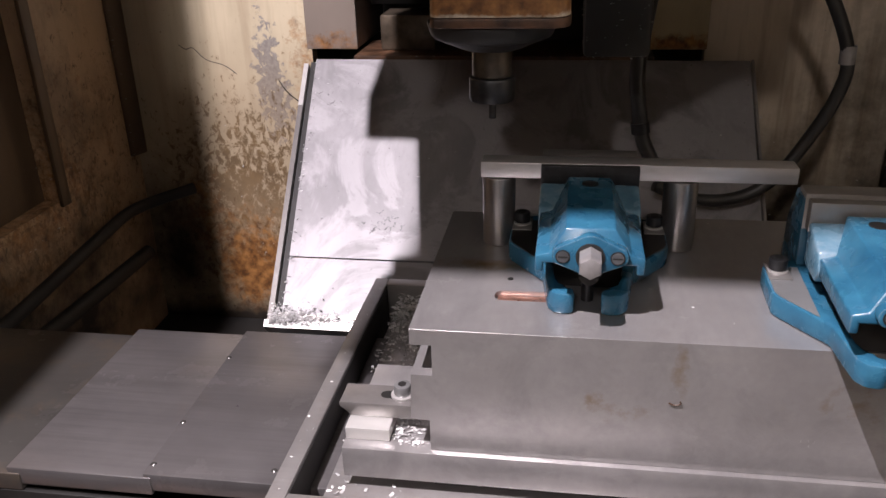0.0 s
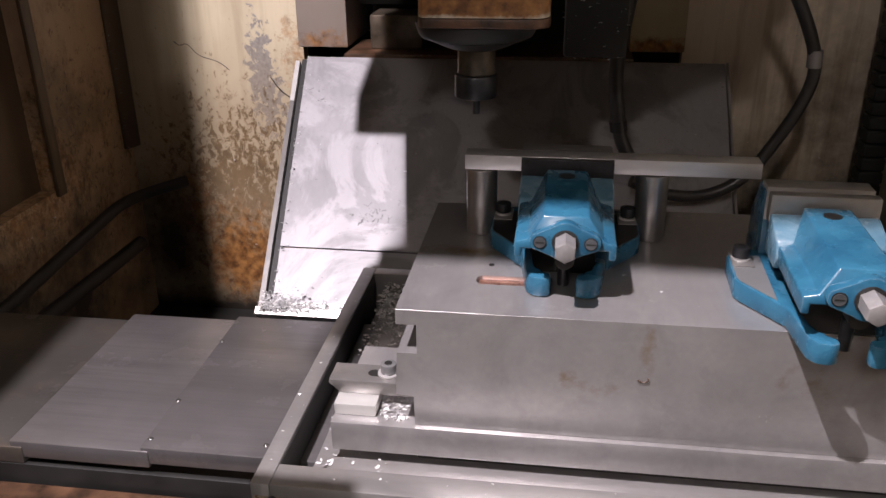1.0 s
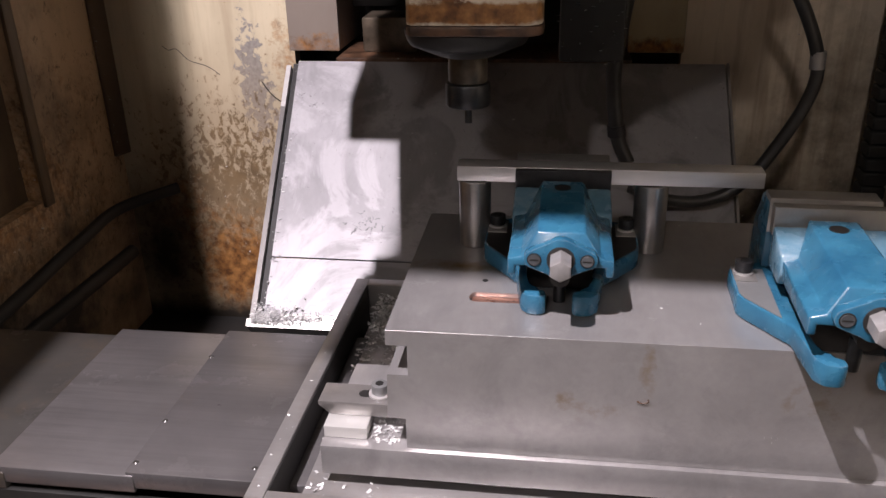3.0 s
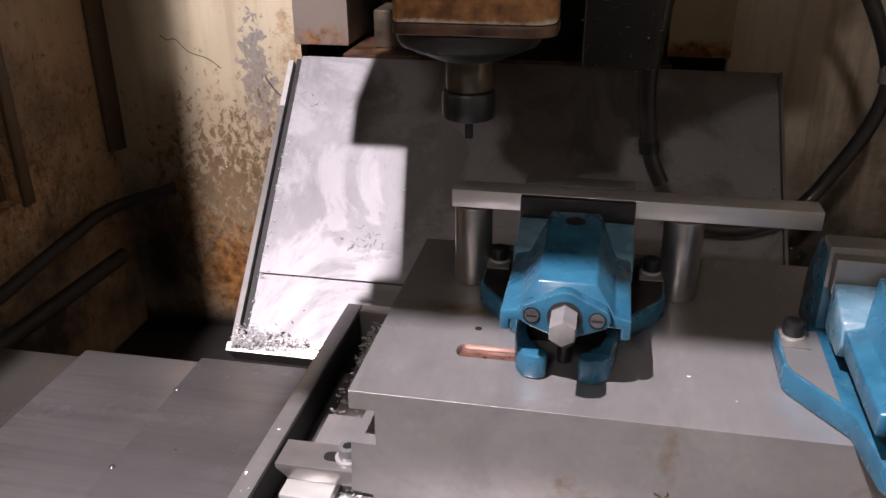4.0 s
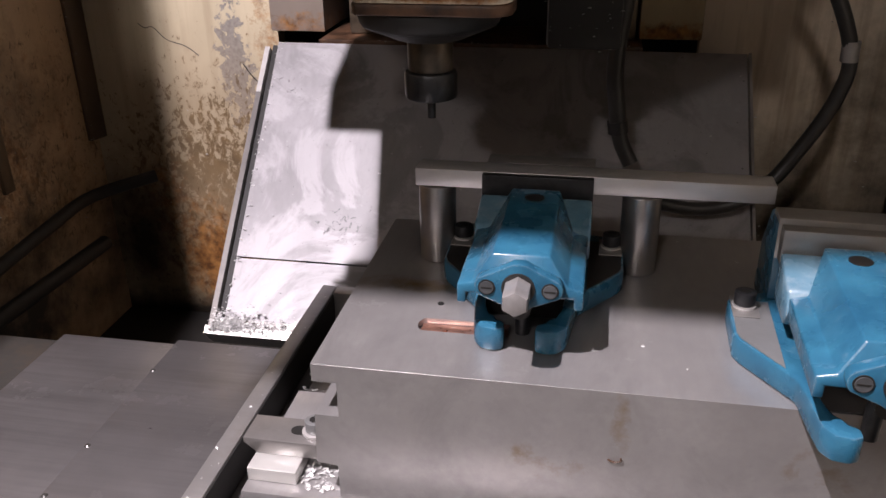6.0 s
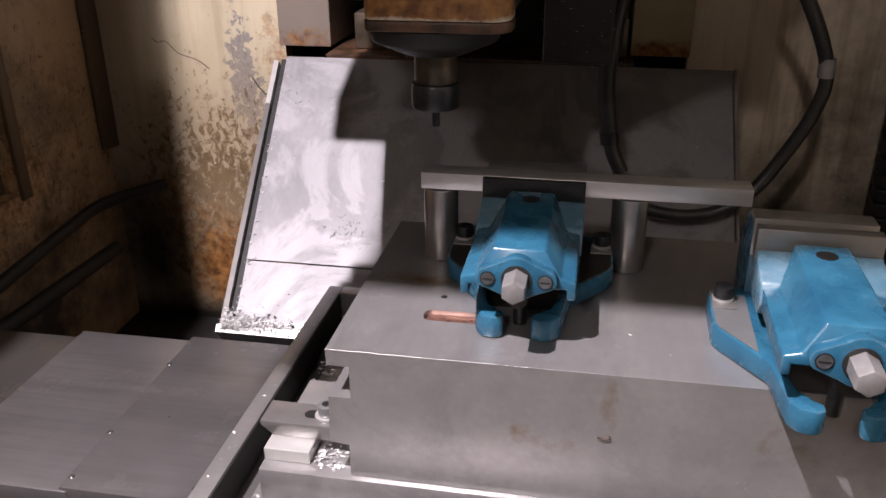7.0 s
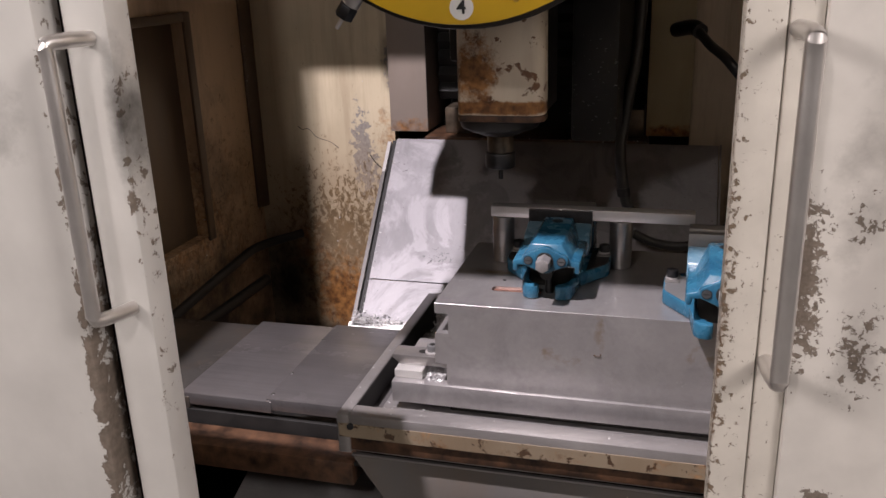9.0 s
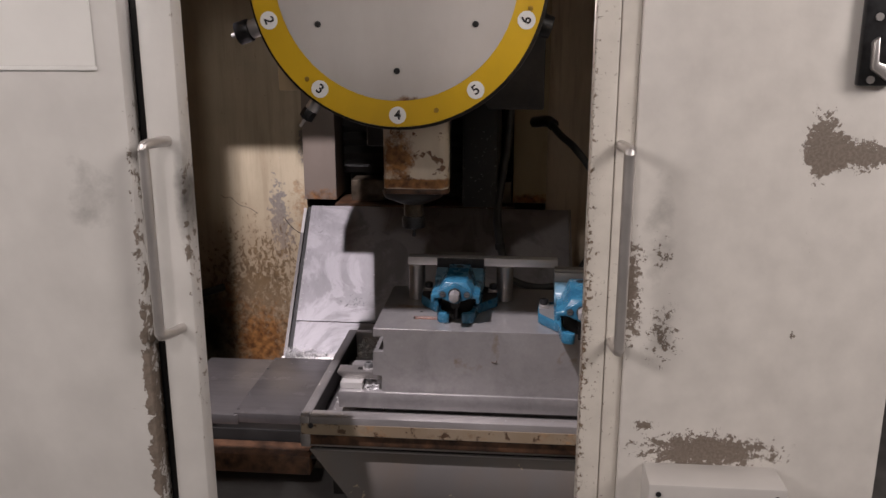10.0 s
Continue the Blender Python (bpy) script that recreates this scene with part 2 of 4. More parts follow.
BLUE = vice_enamel("blue_hammer_enamel", (0.014, 0.07, 0.128), (0.03, 0.132, 0.21), (0.34, 0.4, 0.43))
OXIDE = plain("black_oxide", (0.04, 0.04, 0.042), 0.36, 0.6, 0.25, 60)
YELLOW = worn_paint("yellow_enamel", (0.75, 0.47, 0.02), (0.25, 0.12, 0.04), -0.12, 50, 0.4, dirty=0.1)
LABEL = plain("white_label", (0.82, 0.82, 0.8), 0.45, 0.0, 0.03, 20, 0.02)
INK = plain("black_ink", (0.015, 0.015, 0.015), 0.5, 0.0, 0.05)
PLATE = worn_paint("grey_cream_enamel", (0.56, 0.53, 0.505), (0.28, 0.2, 0.13), -0.1, 40, 0.4, dirty=0.1, rusts=[((0.04, 0, -0.212), (0.09, 0.1, 0.014), 0.45)])
COPPER = plain("copper", (0.62, 0.33, 0.25), 0.3, 0.85, 0.2, 60)
SWARF = plain("aluminium_swarf", (0.82, 0.81, 0.8), 0.25, 0.35, 0.15, 90)
ALU = ground_steel("bare_aluminium", (0.8, 0.78, 0.75), 0.4, 0.6, 0.05, (0.1, 1, 1))
CHROME = plain("worn_chrome", (0.68, 0.65, 0.63), 0.34, 0.85, 0.05, 25, 0.02)
PAPER = plain("white_paper", (0.8, 0.78, 0.75), 0.7, 0.0, 0.03, 6, 0.05)
CONCRETE = plain("concrete", (0.2, 0.19, 0.18), 0.8, 0.0, 0.2, 6)
PLASTER = plain("room_plaster", (0.16, 0.15, 0.145), 0.8, 0.0, 0.08, 5)
HEADPAINT = worn_paint("flaking_head_enamel", (0.66, 0.58, 0.46), (0.17, 0.09, 0.05), 0.16, 34, 0.4, dirty=0.3,
                       rusts=[((-0.03, 0.84, 1.36), (0.06, 0.2, 0.1), 0.55), ((0.0, 0.83, 1.31), (0.2, 0.2, 0.015), 0.9)])

COLUMN_L = worn_paint("column_grey_enamel", (0.24, 0.2, 0.17), (0.2, 0.12, 0.07), -0.1, 40, 0.42, dirty=0.2, rusts=[((-0.35, 1.5, 1.15), (0.2, 0.2, 0.04), 0.3)])
COLUMN_R = worn_paint("column_yellowed_enamel", (0.4, 0.33, 0.2), (0.2, 0.12, 0.07), -0.1, 40, 0.42, dirty=0.4, rusts=[((0.25, 1.5, 1.15), (0.2, 0.2, 0.03), 0.45)])
RUSTED = plain("greasy_rust", (0.085, 0.042, 0.022), 0.5, 0.1, 0.45, 40)
RUSTED_CREAM = worn_paint("rusted_cream_enamel", (0.24, 0.19, 0.13), (0.07, 0.04, 0.022), 0.15, 50, 0.45, dirty=0.6, rusts=[((0.0, 0.6, 0.85), (1.5, 0.5, 0.5), 0.14)])
APRON = worn_paint("scuffed_grey_enamel", (0.13, 0.122, 0.115), (0.4, 0.33, 0.24), 0.1, 14, 0.4, dirty=0.4)
GREY_PLATE = ground_steel("dull_steel_plate", (0.4, 0.38, 0.36), 0.4, 0.7, 0.35)
# Left side enamel, near-black towards the foot.
LEFTWALL = worn_paint("smeared_cream_enamel", (0.7, 0.5, 0.31), (0.13, 0.08, 0.05), 0.0, 22, 0.38, dirt=(0.12, 0.06, 0.033), dirty=0.7, streak=0.12,
                      specks=[((-0.78, 1.1, 0.9), (0.3, 0.9, 0.5), 0.16)],
                      dark_spots=[((-0.78, 0.9, 0.68), (0.3, 1.0, 0.34), 0.85), ((-0.78, 1.35, 1.0), (0.2, 0.16, 0.35), 0.35)], rusts=[((-0.78, 1.2, 0.95), (0.3, 0.5, 0.4), 0.3)])
FRAME = worn_paint("oily_frame_enamel", (0.55, 0.48, 0.38), (0.12, 0.08, 0.05), 0.02, 30, 0.38, dirt=(0.08, 0.045, 0.02), dirty=0.7, rusts=[((0.33, 0.38, 1.05), (0.1, 0.2, 0.3), 0.4)])
TURNED = ground_steel("turned_steel", (0.5, 0.48, 0.47), 0.34, 0.95, 0.05, (0.3, 0.3, 1))
EAR = ground_steel("bare_ear_steel", (0.3, 0.3, 0.3), 0.38, 0.5, 0.15)
CLAMP = ground_steel("dark_clamp_steel", (0.24, 0.225, 0.215), 0.36, 0.5, 0.1)
HEX = plain("hexagon_steel", (0.3, 0.285, 0.28), 0.4, 0.4, 0.12, 60)
SCREW = plain("dull_screw_steel", (0.085, 0.088, 0.092), 0.42, 0.2, 0.2, 60)
GREASE = plain("brown_grease_steel", (0.12, 0.095, 0.07), 0.38, 0.6, 0.3, 30)
BRASS = plain("brass", (0.6, 0.42, 0.12), 0.35, 1.0, 0.15, 60)
JAW = vice_enamel("worn_blue_enamel", (0.05, 0.13, 0.19), (0.13, 0.22, 0.28), (0.38, 0.4, 0.41), 1.0)
RIGHTWALL = worn_paint("oily_tan_enamel", (0.62, 0.52, 0.4), (0.1, 0.08, 0.06), 0.0, 24, 0.4, dirty=0.5, streak=0.5, dark_spots=[((0.5, 1.53, 0.8), (0.4, 0.4, 0.3), 0.6), ((0.55, 1.53, 1.1), (0.12, 0.4, 0.3), 0.35)])
# Right side enamel, near-black towards the foot and the back edge.
SIDEWALL = worn_paint("smeared_side_enamel", (0.82, 0.74, 0.58), (0.16, 0.11, 0.07), 0.0, 22, 0.4, dirt=(0.14, 0.085, 0.045), dirty=0.35, streak=0.3, dark_spots=[((0.66, 0.9, 0.5), (0.4, 1.2, 0.6), 0.7), ((0.66, 1.56, 1.3), (0.4, 0.18, 1.2), 0.8)], rusts=[((0.66, 1.1, 1.15), (0.3, 0.3, 0.5), 0.28)])
# Dark copy of the way cover steel, with the shadow put into its colour.
SHADED_COVER = ground_steel("shaded_cover_steel", (0.07, 0.065, 0.06), 0.32, 0.3, 0.4, (0.05, 1, 1))

# ---- mesh helpers ----


def box(bm, x0, x1, y0, y1, z0, z1, bevel=0.0, seg=2):
    made = bmesh.ops.create_cube(bm, size=1.0, matrix=Matrix.Translation(((x0 + x1) / 2, (y0 + y1) / 2, (z0 + z1) / 2)) @ Matrix.Diagonal((x1 - x0, y1 - y0, z1 - z0, 1)))
    if bevel:
        edges = {e for v in made["verts"] for e in v.link_edges}
        bmesh.ops.bevel(bm, geom=list(edges), offset=bevel, segments=seg, profile=0.5, affect="EDGES")
    return bm


def cyl(bm, base, axis, r0, length, r1=None, n=28, bevel=0.0):
    """A cylinder or cone from base along axis."""
    axis = Vector(axis).normalized()
    m = Matrix.Translation(Vector(base) + axis * length / 2) @ axis.to_track_quat("Z", "Y").to_matrix().to_4x4()
    made = bmesh.ops.create_cone(bm, cap_ends=True, segments=n, radius1=r0, radius2=r0 if r1 is None else r1, depth=length, matrix=m)
    if bevel:
        edges = {e for v in made["verts"] for e in v.link_edges if any(len(f.verts) > 4 for f in e.link_faces)}
        bmesh.ops.bevel(bm, geom=list(edges), offset=bevel, segments=2, profile=0.5, affect="EDGES")
    return bm


def prism(bm, outline, axis, a, b, bevel=0.0):
    """An outline drawn out along an axis: 'x' takes (y, z), 'y' takes (x, z), 'z' takes (x, y)."""
    def at(u, v, w):
        return {"x": (w, u, v), "y": (u, w, v), "z": (u, v, w)}[axis]
    low = [bm.verts.new(at(u, v, a)) for u, v in outline]
    high = [bm.verts.new(at(u, v, b)) for u, v in outline]
    faces = [bm.faces.new(low), bm.faces.new(high[::-1])]
    for i in range(len(low)):
        j = (i + 1) % len(low)
        faces.append(bm.faces.new((low[j], low[i], high[i], high[j])))
    bmesh.ops.recalc_face_normals(bm, faces=faces)
    if bevel:
        edges = {e for f in faces for e in f.edges}
        bmesh.ops.bevel(bm, geom=list(edges), offset=bevel, segments=2, profile=0.5, affect="EDGES")
    return bm


def spline(points, steps=10):
    """A smooth line through the points."""
    p = [Vector(q) for q in points]
    p = [2 * p[0] - p[1]] + p + [2 * p[-1] - p[-2]]
    line = []
    for i in range(1, len(p) - 2):
        for s in range(steps):
            t = s / steps
            line.append(0.5 * (2 * p[i] + (p[i + 1] - p[i - 1]) * t + (2 * p[i - 1] - 5 * p[i] + 4 * p[i + 1] - p[i + 2]) * t * t + (3 * p[i] - p[i - 1] - 3 * p[i + 1] + p[i + 2]) * t ** 3))
    return line + [p[-2]]


def tube(bm, line, r, n=12):
    rings = []
    for i, q in enumerate(line):
        d = (line[min(i + 1, len(line) - 1)] - line[max(i - 1, 0)]).normalized()
        side = d.orthogonal().normalized() if not rings else (side - d * side.dot(d)).normalized()
        up = d.cross(side)
        rings.append([bm.verts.new(q + r * (math.cos(2 * math.pi * k / n) * side + math.sin(2 * math.pi * k / n) * up)) for k in range(n)])
    for a, b in zip(rings, rings[1:]):
        for k in range(n):
            bm.faces.new((a[k], a[(k + 1) % n], b[(k + 1) % n], b[k]))
    bm.faces.new(rings[0][::-1]), bm.faces.new(rings[-1])
    return bm


def mesh_of(name, bm, material, smooth=40):
    bmesh.ops.recalc_face_normals(bm, faces=bm.faces[:])
    me = bpy.data.meshes.new(name)
    for f in bm.faces:
        f.smooth = True
    for e in bm.edges:
        e.smooth = len(e.link_faces) == 2 and e.calc_face_angle(0) < radians(smooth)
    bm.to_mesh(me)
    bm.free()
    me.materials.append(material)
    return me


def part(name, bm, material, parent, label=""):
    ob = new(name, mesh_of(name, bm, material))
    ob.parent = parent
    return tagged(ob, label) if label else ob


def thing(name, bm, material, label, category, group="", kind=""):
    return tagged(new(name, mesh_of(name, bm, material)), label, category, group, kind)


def group_of(name, label, category, m=None, group="", kind=""):
    ob = new(name)
    ob.empty_display_size = 0.05
    if m is not None:
        ob.matrix_world = m
    return tagged(ob, label, category, group, kind)


def bm_new():
    return bmesh.new()


def text(name, words, size, material, parent, m):
    curve = bpy.data.curves.new(name, "FONT")
    curve.body, curve.size, curve.align_x, curve.align_y, curve.extrude, curve.offset = words, size, "CENTER", "CENTER", 0.0003, 0.0005
    temp = bpy.data.objects.new(name, curve)
    me = bpy.data.meshes.new_from_object(temp)
    bpy.data.objects.remove(temp)
    me.materials.append(material)
    ob = new(name, me)
    ob.parent = parent
    ob.matrix_basis = m
    return ob


# ---- the room ----
thing("floor", box(bm_new(), -3.5, 3.5, -4, 3, -0.1, 0), CONCRETE, "grey concrete workshop floor under the machine", "floor", kind="structure")
thing("ceiling", box(bm_new(), -3.5, 3.5, -4, 3, 3.4, 3.5), PLASTER, "pale workshop ceiling", "ceiling", kind="structure")
for name, b in (("wall_north", (-3.5, 3.5, 3, 3.1, 0, 3.4)), ("wall_south", (-3.5, 3.5, -4.1, -4, 0, 3.4)), ("wall_west", (-3.6, -3.5, -4, 3, 0, 3.4)), ("wall_east", (3.5, 3.6, -4, 3, 0, 3.4))):
    thing(name, box(bm_new(), *b), PLASTER, "plain pale plaster workshop wall", "wall", kind="structure")

# Unseen plate on rods, added to block the work light from the door fronts.
blocker = group_of("unseen_lamp_blocker", "unseen grey plate on rods, blocking the work light from the door fronts", "ceiling lamp", kind="structure")
part("light_blocker_plate", box(bm_new(), -1.3, 0.4, -0.45, 0.085, 2.35, 2.356, 0.001), PLASTER, blocker)
for x in (-1.2, 0.3):
    part("hanger_rod", cyl(bm_new(), (x, -0.4, 2.356), (0, 0, 1), 0.006, 1.044, n=10), PLASTER, blocker)

# ---- the enclosure ----
thing("wall_back_left", box(bm_new(), -0.78, -0.40, 1.53, 1.56, 0.5, 2.1), WALL, "cream enclosure wall with peeling rusty paint", "wall", kind="structure")
crack = bm_new()
tube(crack, spline([(-0.66, 1.5297, 1.142), (-0.648, 1.5297, 1.134), (-0.632, 1.5297, 1.136), (-0.61, 1.5297, 1.115), (-0.575, 1.5297, 1.104), (-0.552, 1.5297, 1.088)], 4), 0.0008, 5)
tube(crack, spline([(-0.47, 1.5297, 1.075), (-0.452, 1.5297, 1.05), (-0.425, 1.5297, 1.03)], 4), 0.0009, 5)
part("paint_crack", crack, BLACK, bpy.data.objects["wall_back_left"], "thin black paint crack")
thing("wall_back_right", box(bm_new(), 0.30, 0.66, 1.53, 1.56, 0.5, 2.1), RIGHTWALL, "oily brown stained enclosure wall behind the hose", "wall", kind="structure")
side = thing("wall_left", box(box(box(box(bm_new(), -0.81, -0.78, 0.326, 0.92, 0.3, 2.1), -0.81, -0.78, 1.25, 1.56, 0.3, 2.1), -0.81, -0.78, 0.92, 1.25, 1.43, 2.1), -0.81, -0.78, 0.92, 1.25, 0.3, 0.93),
             LEFTWALL, "stained cream enclosure wall with a hatch", "wall", kind="structure")
hatch = group_of("hatch_panel", "dark oily hatch panel set into the side wall", "panel")
part("panel", box(bm_new(), -0.825, -0.8105, 0.91, 1.26, 0.92, 1.44, 0.003), DARKWALL, hatch)
for b in ((-0.7798, -0.772, 0.9, 0.925, 0.92, 1.44), (-0.7798, -0.772, 1.245, 1.27, 0.92, 1.44), (-0.7798, -0.772, 0.9255, 1.2445, 1.42, 1.44)):
    part("frame_strip", box(bm_new(), *b, 0.002), DARKWALL, hatch)
thing("wall_right", box(bm_new(), 0.66, 0.69, 0.326, 1.56, 0.3, 2.1), SIDEWALL, "oil-smeared cream enclosure side wall, darker at the foot and back edge", "wall", kind="structure")
thing("sump_floor", box(bm_new(), -0.81, 0.69, 0.326, 1.56, 0.42, 0.45), BLACK, "black chip tray floor under the table", "floor", kind="structure")
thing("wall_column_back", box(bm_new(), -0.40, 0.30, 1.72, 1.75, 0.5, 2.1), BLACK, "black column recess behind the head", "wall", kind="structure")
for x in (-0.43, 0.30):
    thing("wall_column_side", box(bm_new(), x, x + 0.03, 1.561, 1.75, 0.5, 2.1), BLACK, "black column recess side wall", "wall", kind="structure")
# The roof is unseen; its slot and edges are placed to shape the light.
thing("roof", box(box(box(bm_new(), -0.81, 0.69, 0.73, 1.75, 2.1, 2.13), -0.368, 0.69, 0.331, 0.7299, 2.1, 2.13), -0.81, -0.66, 0.331, 0.7299, 2.1, 2.13), INNER, "unseen stained cream roof sheet, cut to shape the lamp light", "roof", kind="structure")
# Unseen header, added to cast the straight shadow edge across the fixture block.
thing("header_light_blocker", box(bm_new(), -0.405, 1.3, 0.29, 0.33, 2.11, 2.6, 0.003), CREAM, "unseen cream header above the door opening, shading the block's rear", "panel", kind="structure")
thing("door_frame", box(bm_new(), 0.33, 0.36, 0.331, 0.37, 0.905, 2.05, 0.003), FRAME, "oil-stained cream frame behind the sliding door", "trim", kind="structure")
thing("corner_post", prism(bm_new(), [(-0.78, 1.495), (-0.772, 1.495), (-0.76, 1.529), (-0.78, 1.529)], "z", 0.93, 2.09, 0.002), DARKWALL, "dark oily corner strip between the enclosure walls", "trim", kind="structure")

# column
for x0, x1, lab in ((-0.40, -0.305, "grey cream column cover plate with a rusty lower edge"), (0.205, 0.30, "yellowed cream column cover plate with a rusty lower edge")):
    thing("column_plate", box(bm_new(), x0, x1, 1.5, 1.72, 1.14, 2.1, 0.003), COLUMN_L if x0 < 0 else COLUMN_R, lab, "panel", "column plates")
thing("column_rail", box(box(bm_new(), -0.30, 0.21, 1.47, 1.6, 1.085, 1.118, 0.003), -0.30, 0.21, 1.45, 1.6, 1.13, 1.138, 0.001), RUSTED, "rust-brown greasy cross rail at the column foot", "rail")
for x0, x1 in ((-0.262, -0.165), (0.145, 0.2)):
    thing("mounting_plate", box(bm_new(), x0, x1, 1.5, 1.58, 1.1385, 1.2, 0.004), GREASE, "dull grey steel foot plate on the column rail", "plate", "mounting plates")
# These folds are added; only a black recess is known here.
bl = group_of("column_folds", "black folds added in the column recess behind the spindle", "way cover")
for i in range(12):
    z = 1.205 + i * 0.04
    part("fold", prism(bm_new(), [(1.6, z), (1.585, z + 0.02), (1.6, z + 0.0395), (1.66, z + 0.0395), (1.66, z)], "x", -0.30, 0.2), BLACK, bl)

# inclined chip guard
guard = group_of("chip_guard", "bright sheet metal chip guard sloping down behind the table", "chip guard")
GY0, GZ0, GY1, GZ1 = 1.061, 0.819, 1.442, 1.134
LEN = math.hypot(GY1 - GY0, GZ1 - GZ0)
gdir = Vector((0, GY1 - GY0, GZ1 - GZ0)).normalized()
gnorm = Vector((0, -gdir.z, gdir.y))


def on_guard(u, v, w):
    """u: metres across; v: metres up the slope; w: metres off the sheet."""
    return Vector((u, GY0, GZ0)) + gdir * v + gnorm * w


def guard_box(bm, u0, u1, v0, v1, w0, w1):
    def lean(u, a):
        return u + (0.028 * (1 - a / LEN) if u < -0.3 else 0.0)
    v = [bm.verts.new(on_guard(lean(u, a), a, w)) for w in (w0, w1) for u, a in ((u0, v0), (u1, v0), (u1, v1), (u0, v1))]
    for f in ((3, 2, 1, 0), (4, 5, 6, 7), (0, 1, 5, 4), (1, 2, 6, 5), (2, 3, 7, 6), (3, 0, 4, 7)):
        bm.faces.new([v[i] for i in f])
    return bm


part("upper_sheet", guard_box(bm_new(), -0.365, 0.36, 0.114, LEN, -0.004, 0.0), SHEET, guard)
part("lower_sheet", guard_box(bm_new(), -0.365, 0.36, 0.02, 0.112, -0.004, -0.0012), SHEET, guard)
part("side_rim", guard_box(bm_new(), -0.385, -0.377, 0.0, 0.395, -0.01, 0.003), CLAMP, guard, "grey steel rim strip")
part("rim_clip", guard_box(bm_new(), -0.385, -0.377, 0.3952, LEN - 0.012, -0.01, 0.0035), BRIGHT, guard, "bright bare rim end")
# Black strip paints the shade of the open gap beside the rim.
part("gap_shade", guard_box(bm_new(), -0.377, -0.365, 0.01, LEN, -0.02, -0.008), BLACK, guard, "black strip painting the shaded gap")
part("side_rim", guard_box(bm_new(), 0.362, 0.366, 0.0, LEN, -0.01, 0.003), RAIL, guard, "grey steel rim strip")
part("bottom_lip", guard_box(bm_new(), -0.388, 0.36, -0.006, 0.006, -0.03, 0.006), ALU, guard, "bright bent lip")
part("gutter", guard_box(bm_new(), -0.377, 0.36, 0.0061, 0.02, -0.006, -0.002), RAIL, guard, "grey steel gutter")

# ---- table ----
table = group_of("machine_table", "grey steel machine table tray with a raised rim", "machine table")
part("tray_floor", box(bm_new(), -0.187, 0.62, 0.60, 1.066, 0.830, 0.838), RAIL, table)
part("raised_floor", box(bm_new(), -0.146, 0.62, 0.6125, 1.0455, 0.8382, 0.872, 0.001), RAIL, table)
part("rim", box(bm_new(), -0.187, -0.168, 0.58, 1.066, 0.8382, 0.902, 0.0015), RAIL, table)
part("rim", box(bm_new(), -0.1678, 0.62, 1.046, 1.066, 0.8382, 0.902, 0.0015), RAIL, table)
part("rim", box(bm_new(), -0.1678, 0.62, 0.58, 0.612, 0.8642, 0.902, 0.0015), RAIL, table)
part("rim", box(bm_new(), -0.1678, 0.62, 0.6005, 0.612, 0.8382, 0.864), RAIL, table)
# Black strip puts the shade on the oily inner rim into the colour.
part("rim_shade_strip", box(bm_new(), -0.1679, -0.1665, 0.6125, 1.0455, 0.8385, 0.9005), BLACK, table, "black strip painting the oily, shaded inner rim")
part("front_face", box(bm_new(), -0.18, 0.62, 0.583, 0.60, 0.842, 0.8635, 0.002), RUSTED, table, "rusty black lower edge")
part("front_face", box(bm_new(), -0.184, 0.62, 0.5785, 0.5797, 0.866, 0.888), RUSTED_CREAM, table, "rust-stained cream front edge")
part("bracket_bolt", cyl(bm_new(), (-0.165, 0.5785, 0.885), (0, -1, 0), 0.005, 0.003, n=14), OXIDE, table)
thing("saddle", box(bm_new(), -0.14, 0.6, 0.64, 1.0, 0.5, 0.8295), BLACK, "black machine saddle under the table", "saddle")
apron = prism(bm_new(), [(0.60, 0.822), (0.604, 0.822), (0.54, 0.5), (0.536, 0.5)], "x", -0.175, 0.6)
for v in apron.verts:
    if v.co.z < 0.6 and v.co.x < 0:
        v.co.x = 0.10
fa = group_of("front_apron", "dull grey sheet metal apron below the table front", "apron")
part("sheet", apron, APRON, fa)
part("folded_edge", box(bm_new(), -0.175, 0.6, 0.5975, 0.6045, 0.8222, 0.8255, 0.001), RAIL, fa, "rubbed steel folded edge")
thing("apron_trough", prism(bm_new(), [(0.604, 0.80), (0.64, 0.80), (0.64, 0.806), (0.604, 0.806)], "x", -0.175, 0.6), BLACK, "black trough behind the apron edge", "trough")

# way covers
cov = group_of("way_cover", "dull steel telescopic way cover beside the table", "way cover")
# The left sheet lies in shadow, painted by its darker steel.
part("cover_sheet", box(bm_new(), -0.779, -0.49, 0.664, 0.96, 0.828, 0.850, 0.002), SHADED_COVER, cov)
part("cover_sheet", box(bm_new(), -0.505, -0.34, 0.666, 0.966, 0.835, 0.857, 0.002), COVER, cov)
part("cover_sheet", box(bm_new(), -0.349, -0.14, 0.668, 0.970, 0.839, 0.861, 0.002), COVER, cov)
for x, y in ((-0.352, 0.685), (-0.353, 0.76), (-0.22, 0.69), (-0.354, 0.9)):
    part("rivet", cyl(bm_new(), (x + 0.008, y, 0.861), (0, 0, 1), 0.0035, 0.0012, 0.002, n=10), SHADED_COVER, cov)
thing("sump_shelf", box(bm_new(), -0.779, -0.20, 0.98, 1.529, 0.53, 0.56), BLACK, "black shelf beside the chip guard", "shelf", kind="structure")
thing("way_cover_skirt", box(bm_new(), -0.779, -0.14, 0.664, 0.672, 0.765, 0.8275, 0.001), BLACK, "black skirt under the way cover", "skirt")
thing("guide_beam", box(bm_new(), -0.60, -0.176, 0.60, 0.66, 0.765, 0.806, 0.004), RUSTED, "rusty brown guide beam below the way cover", "beam")
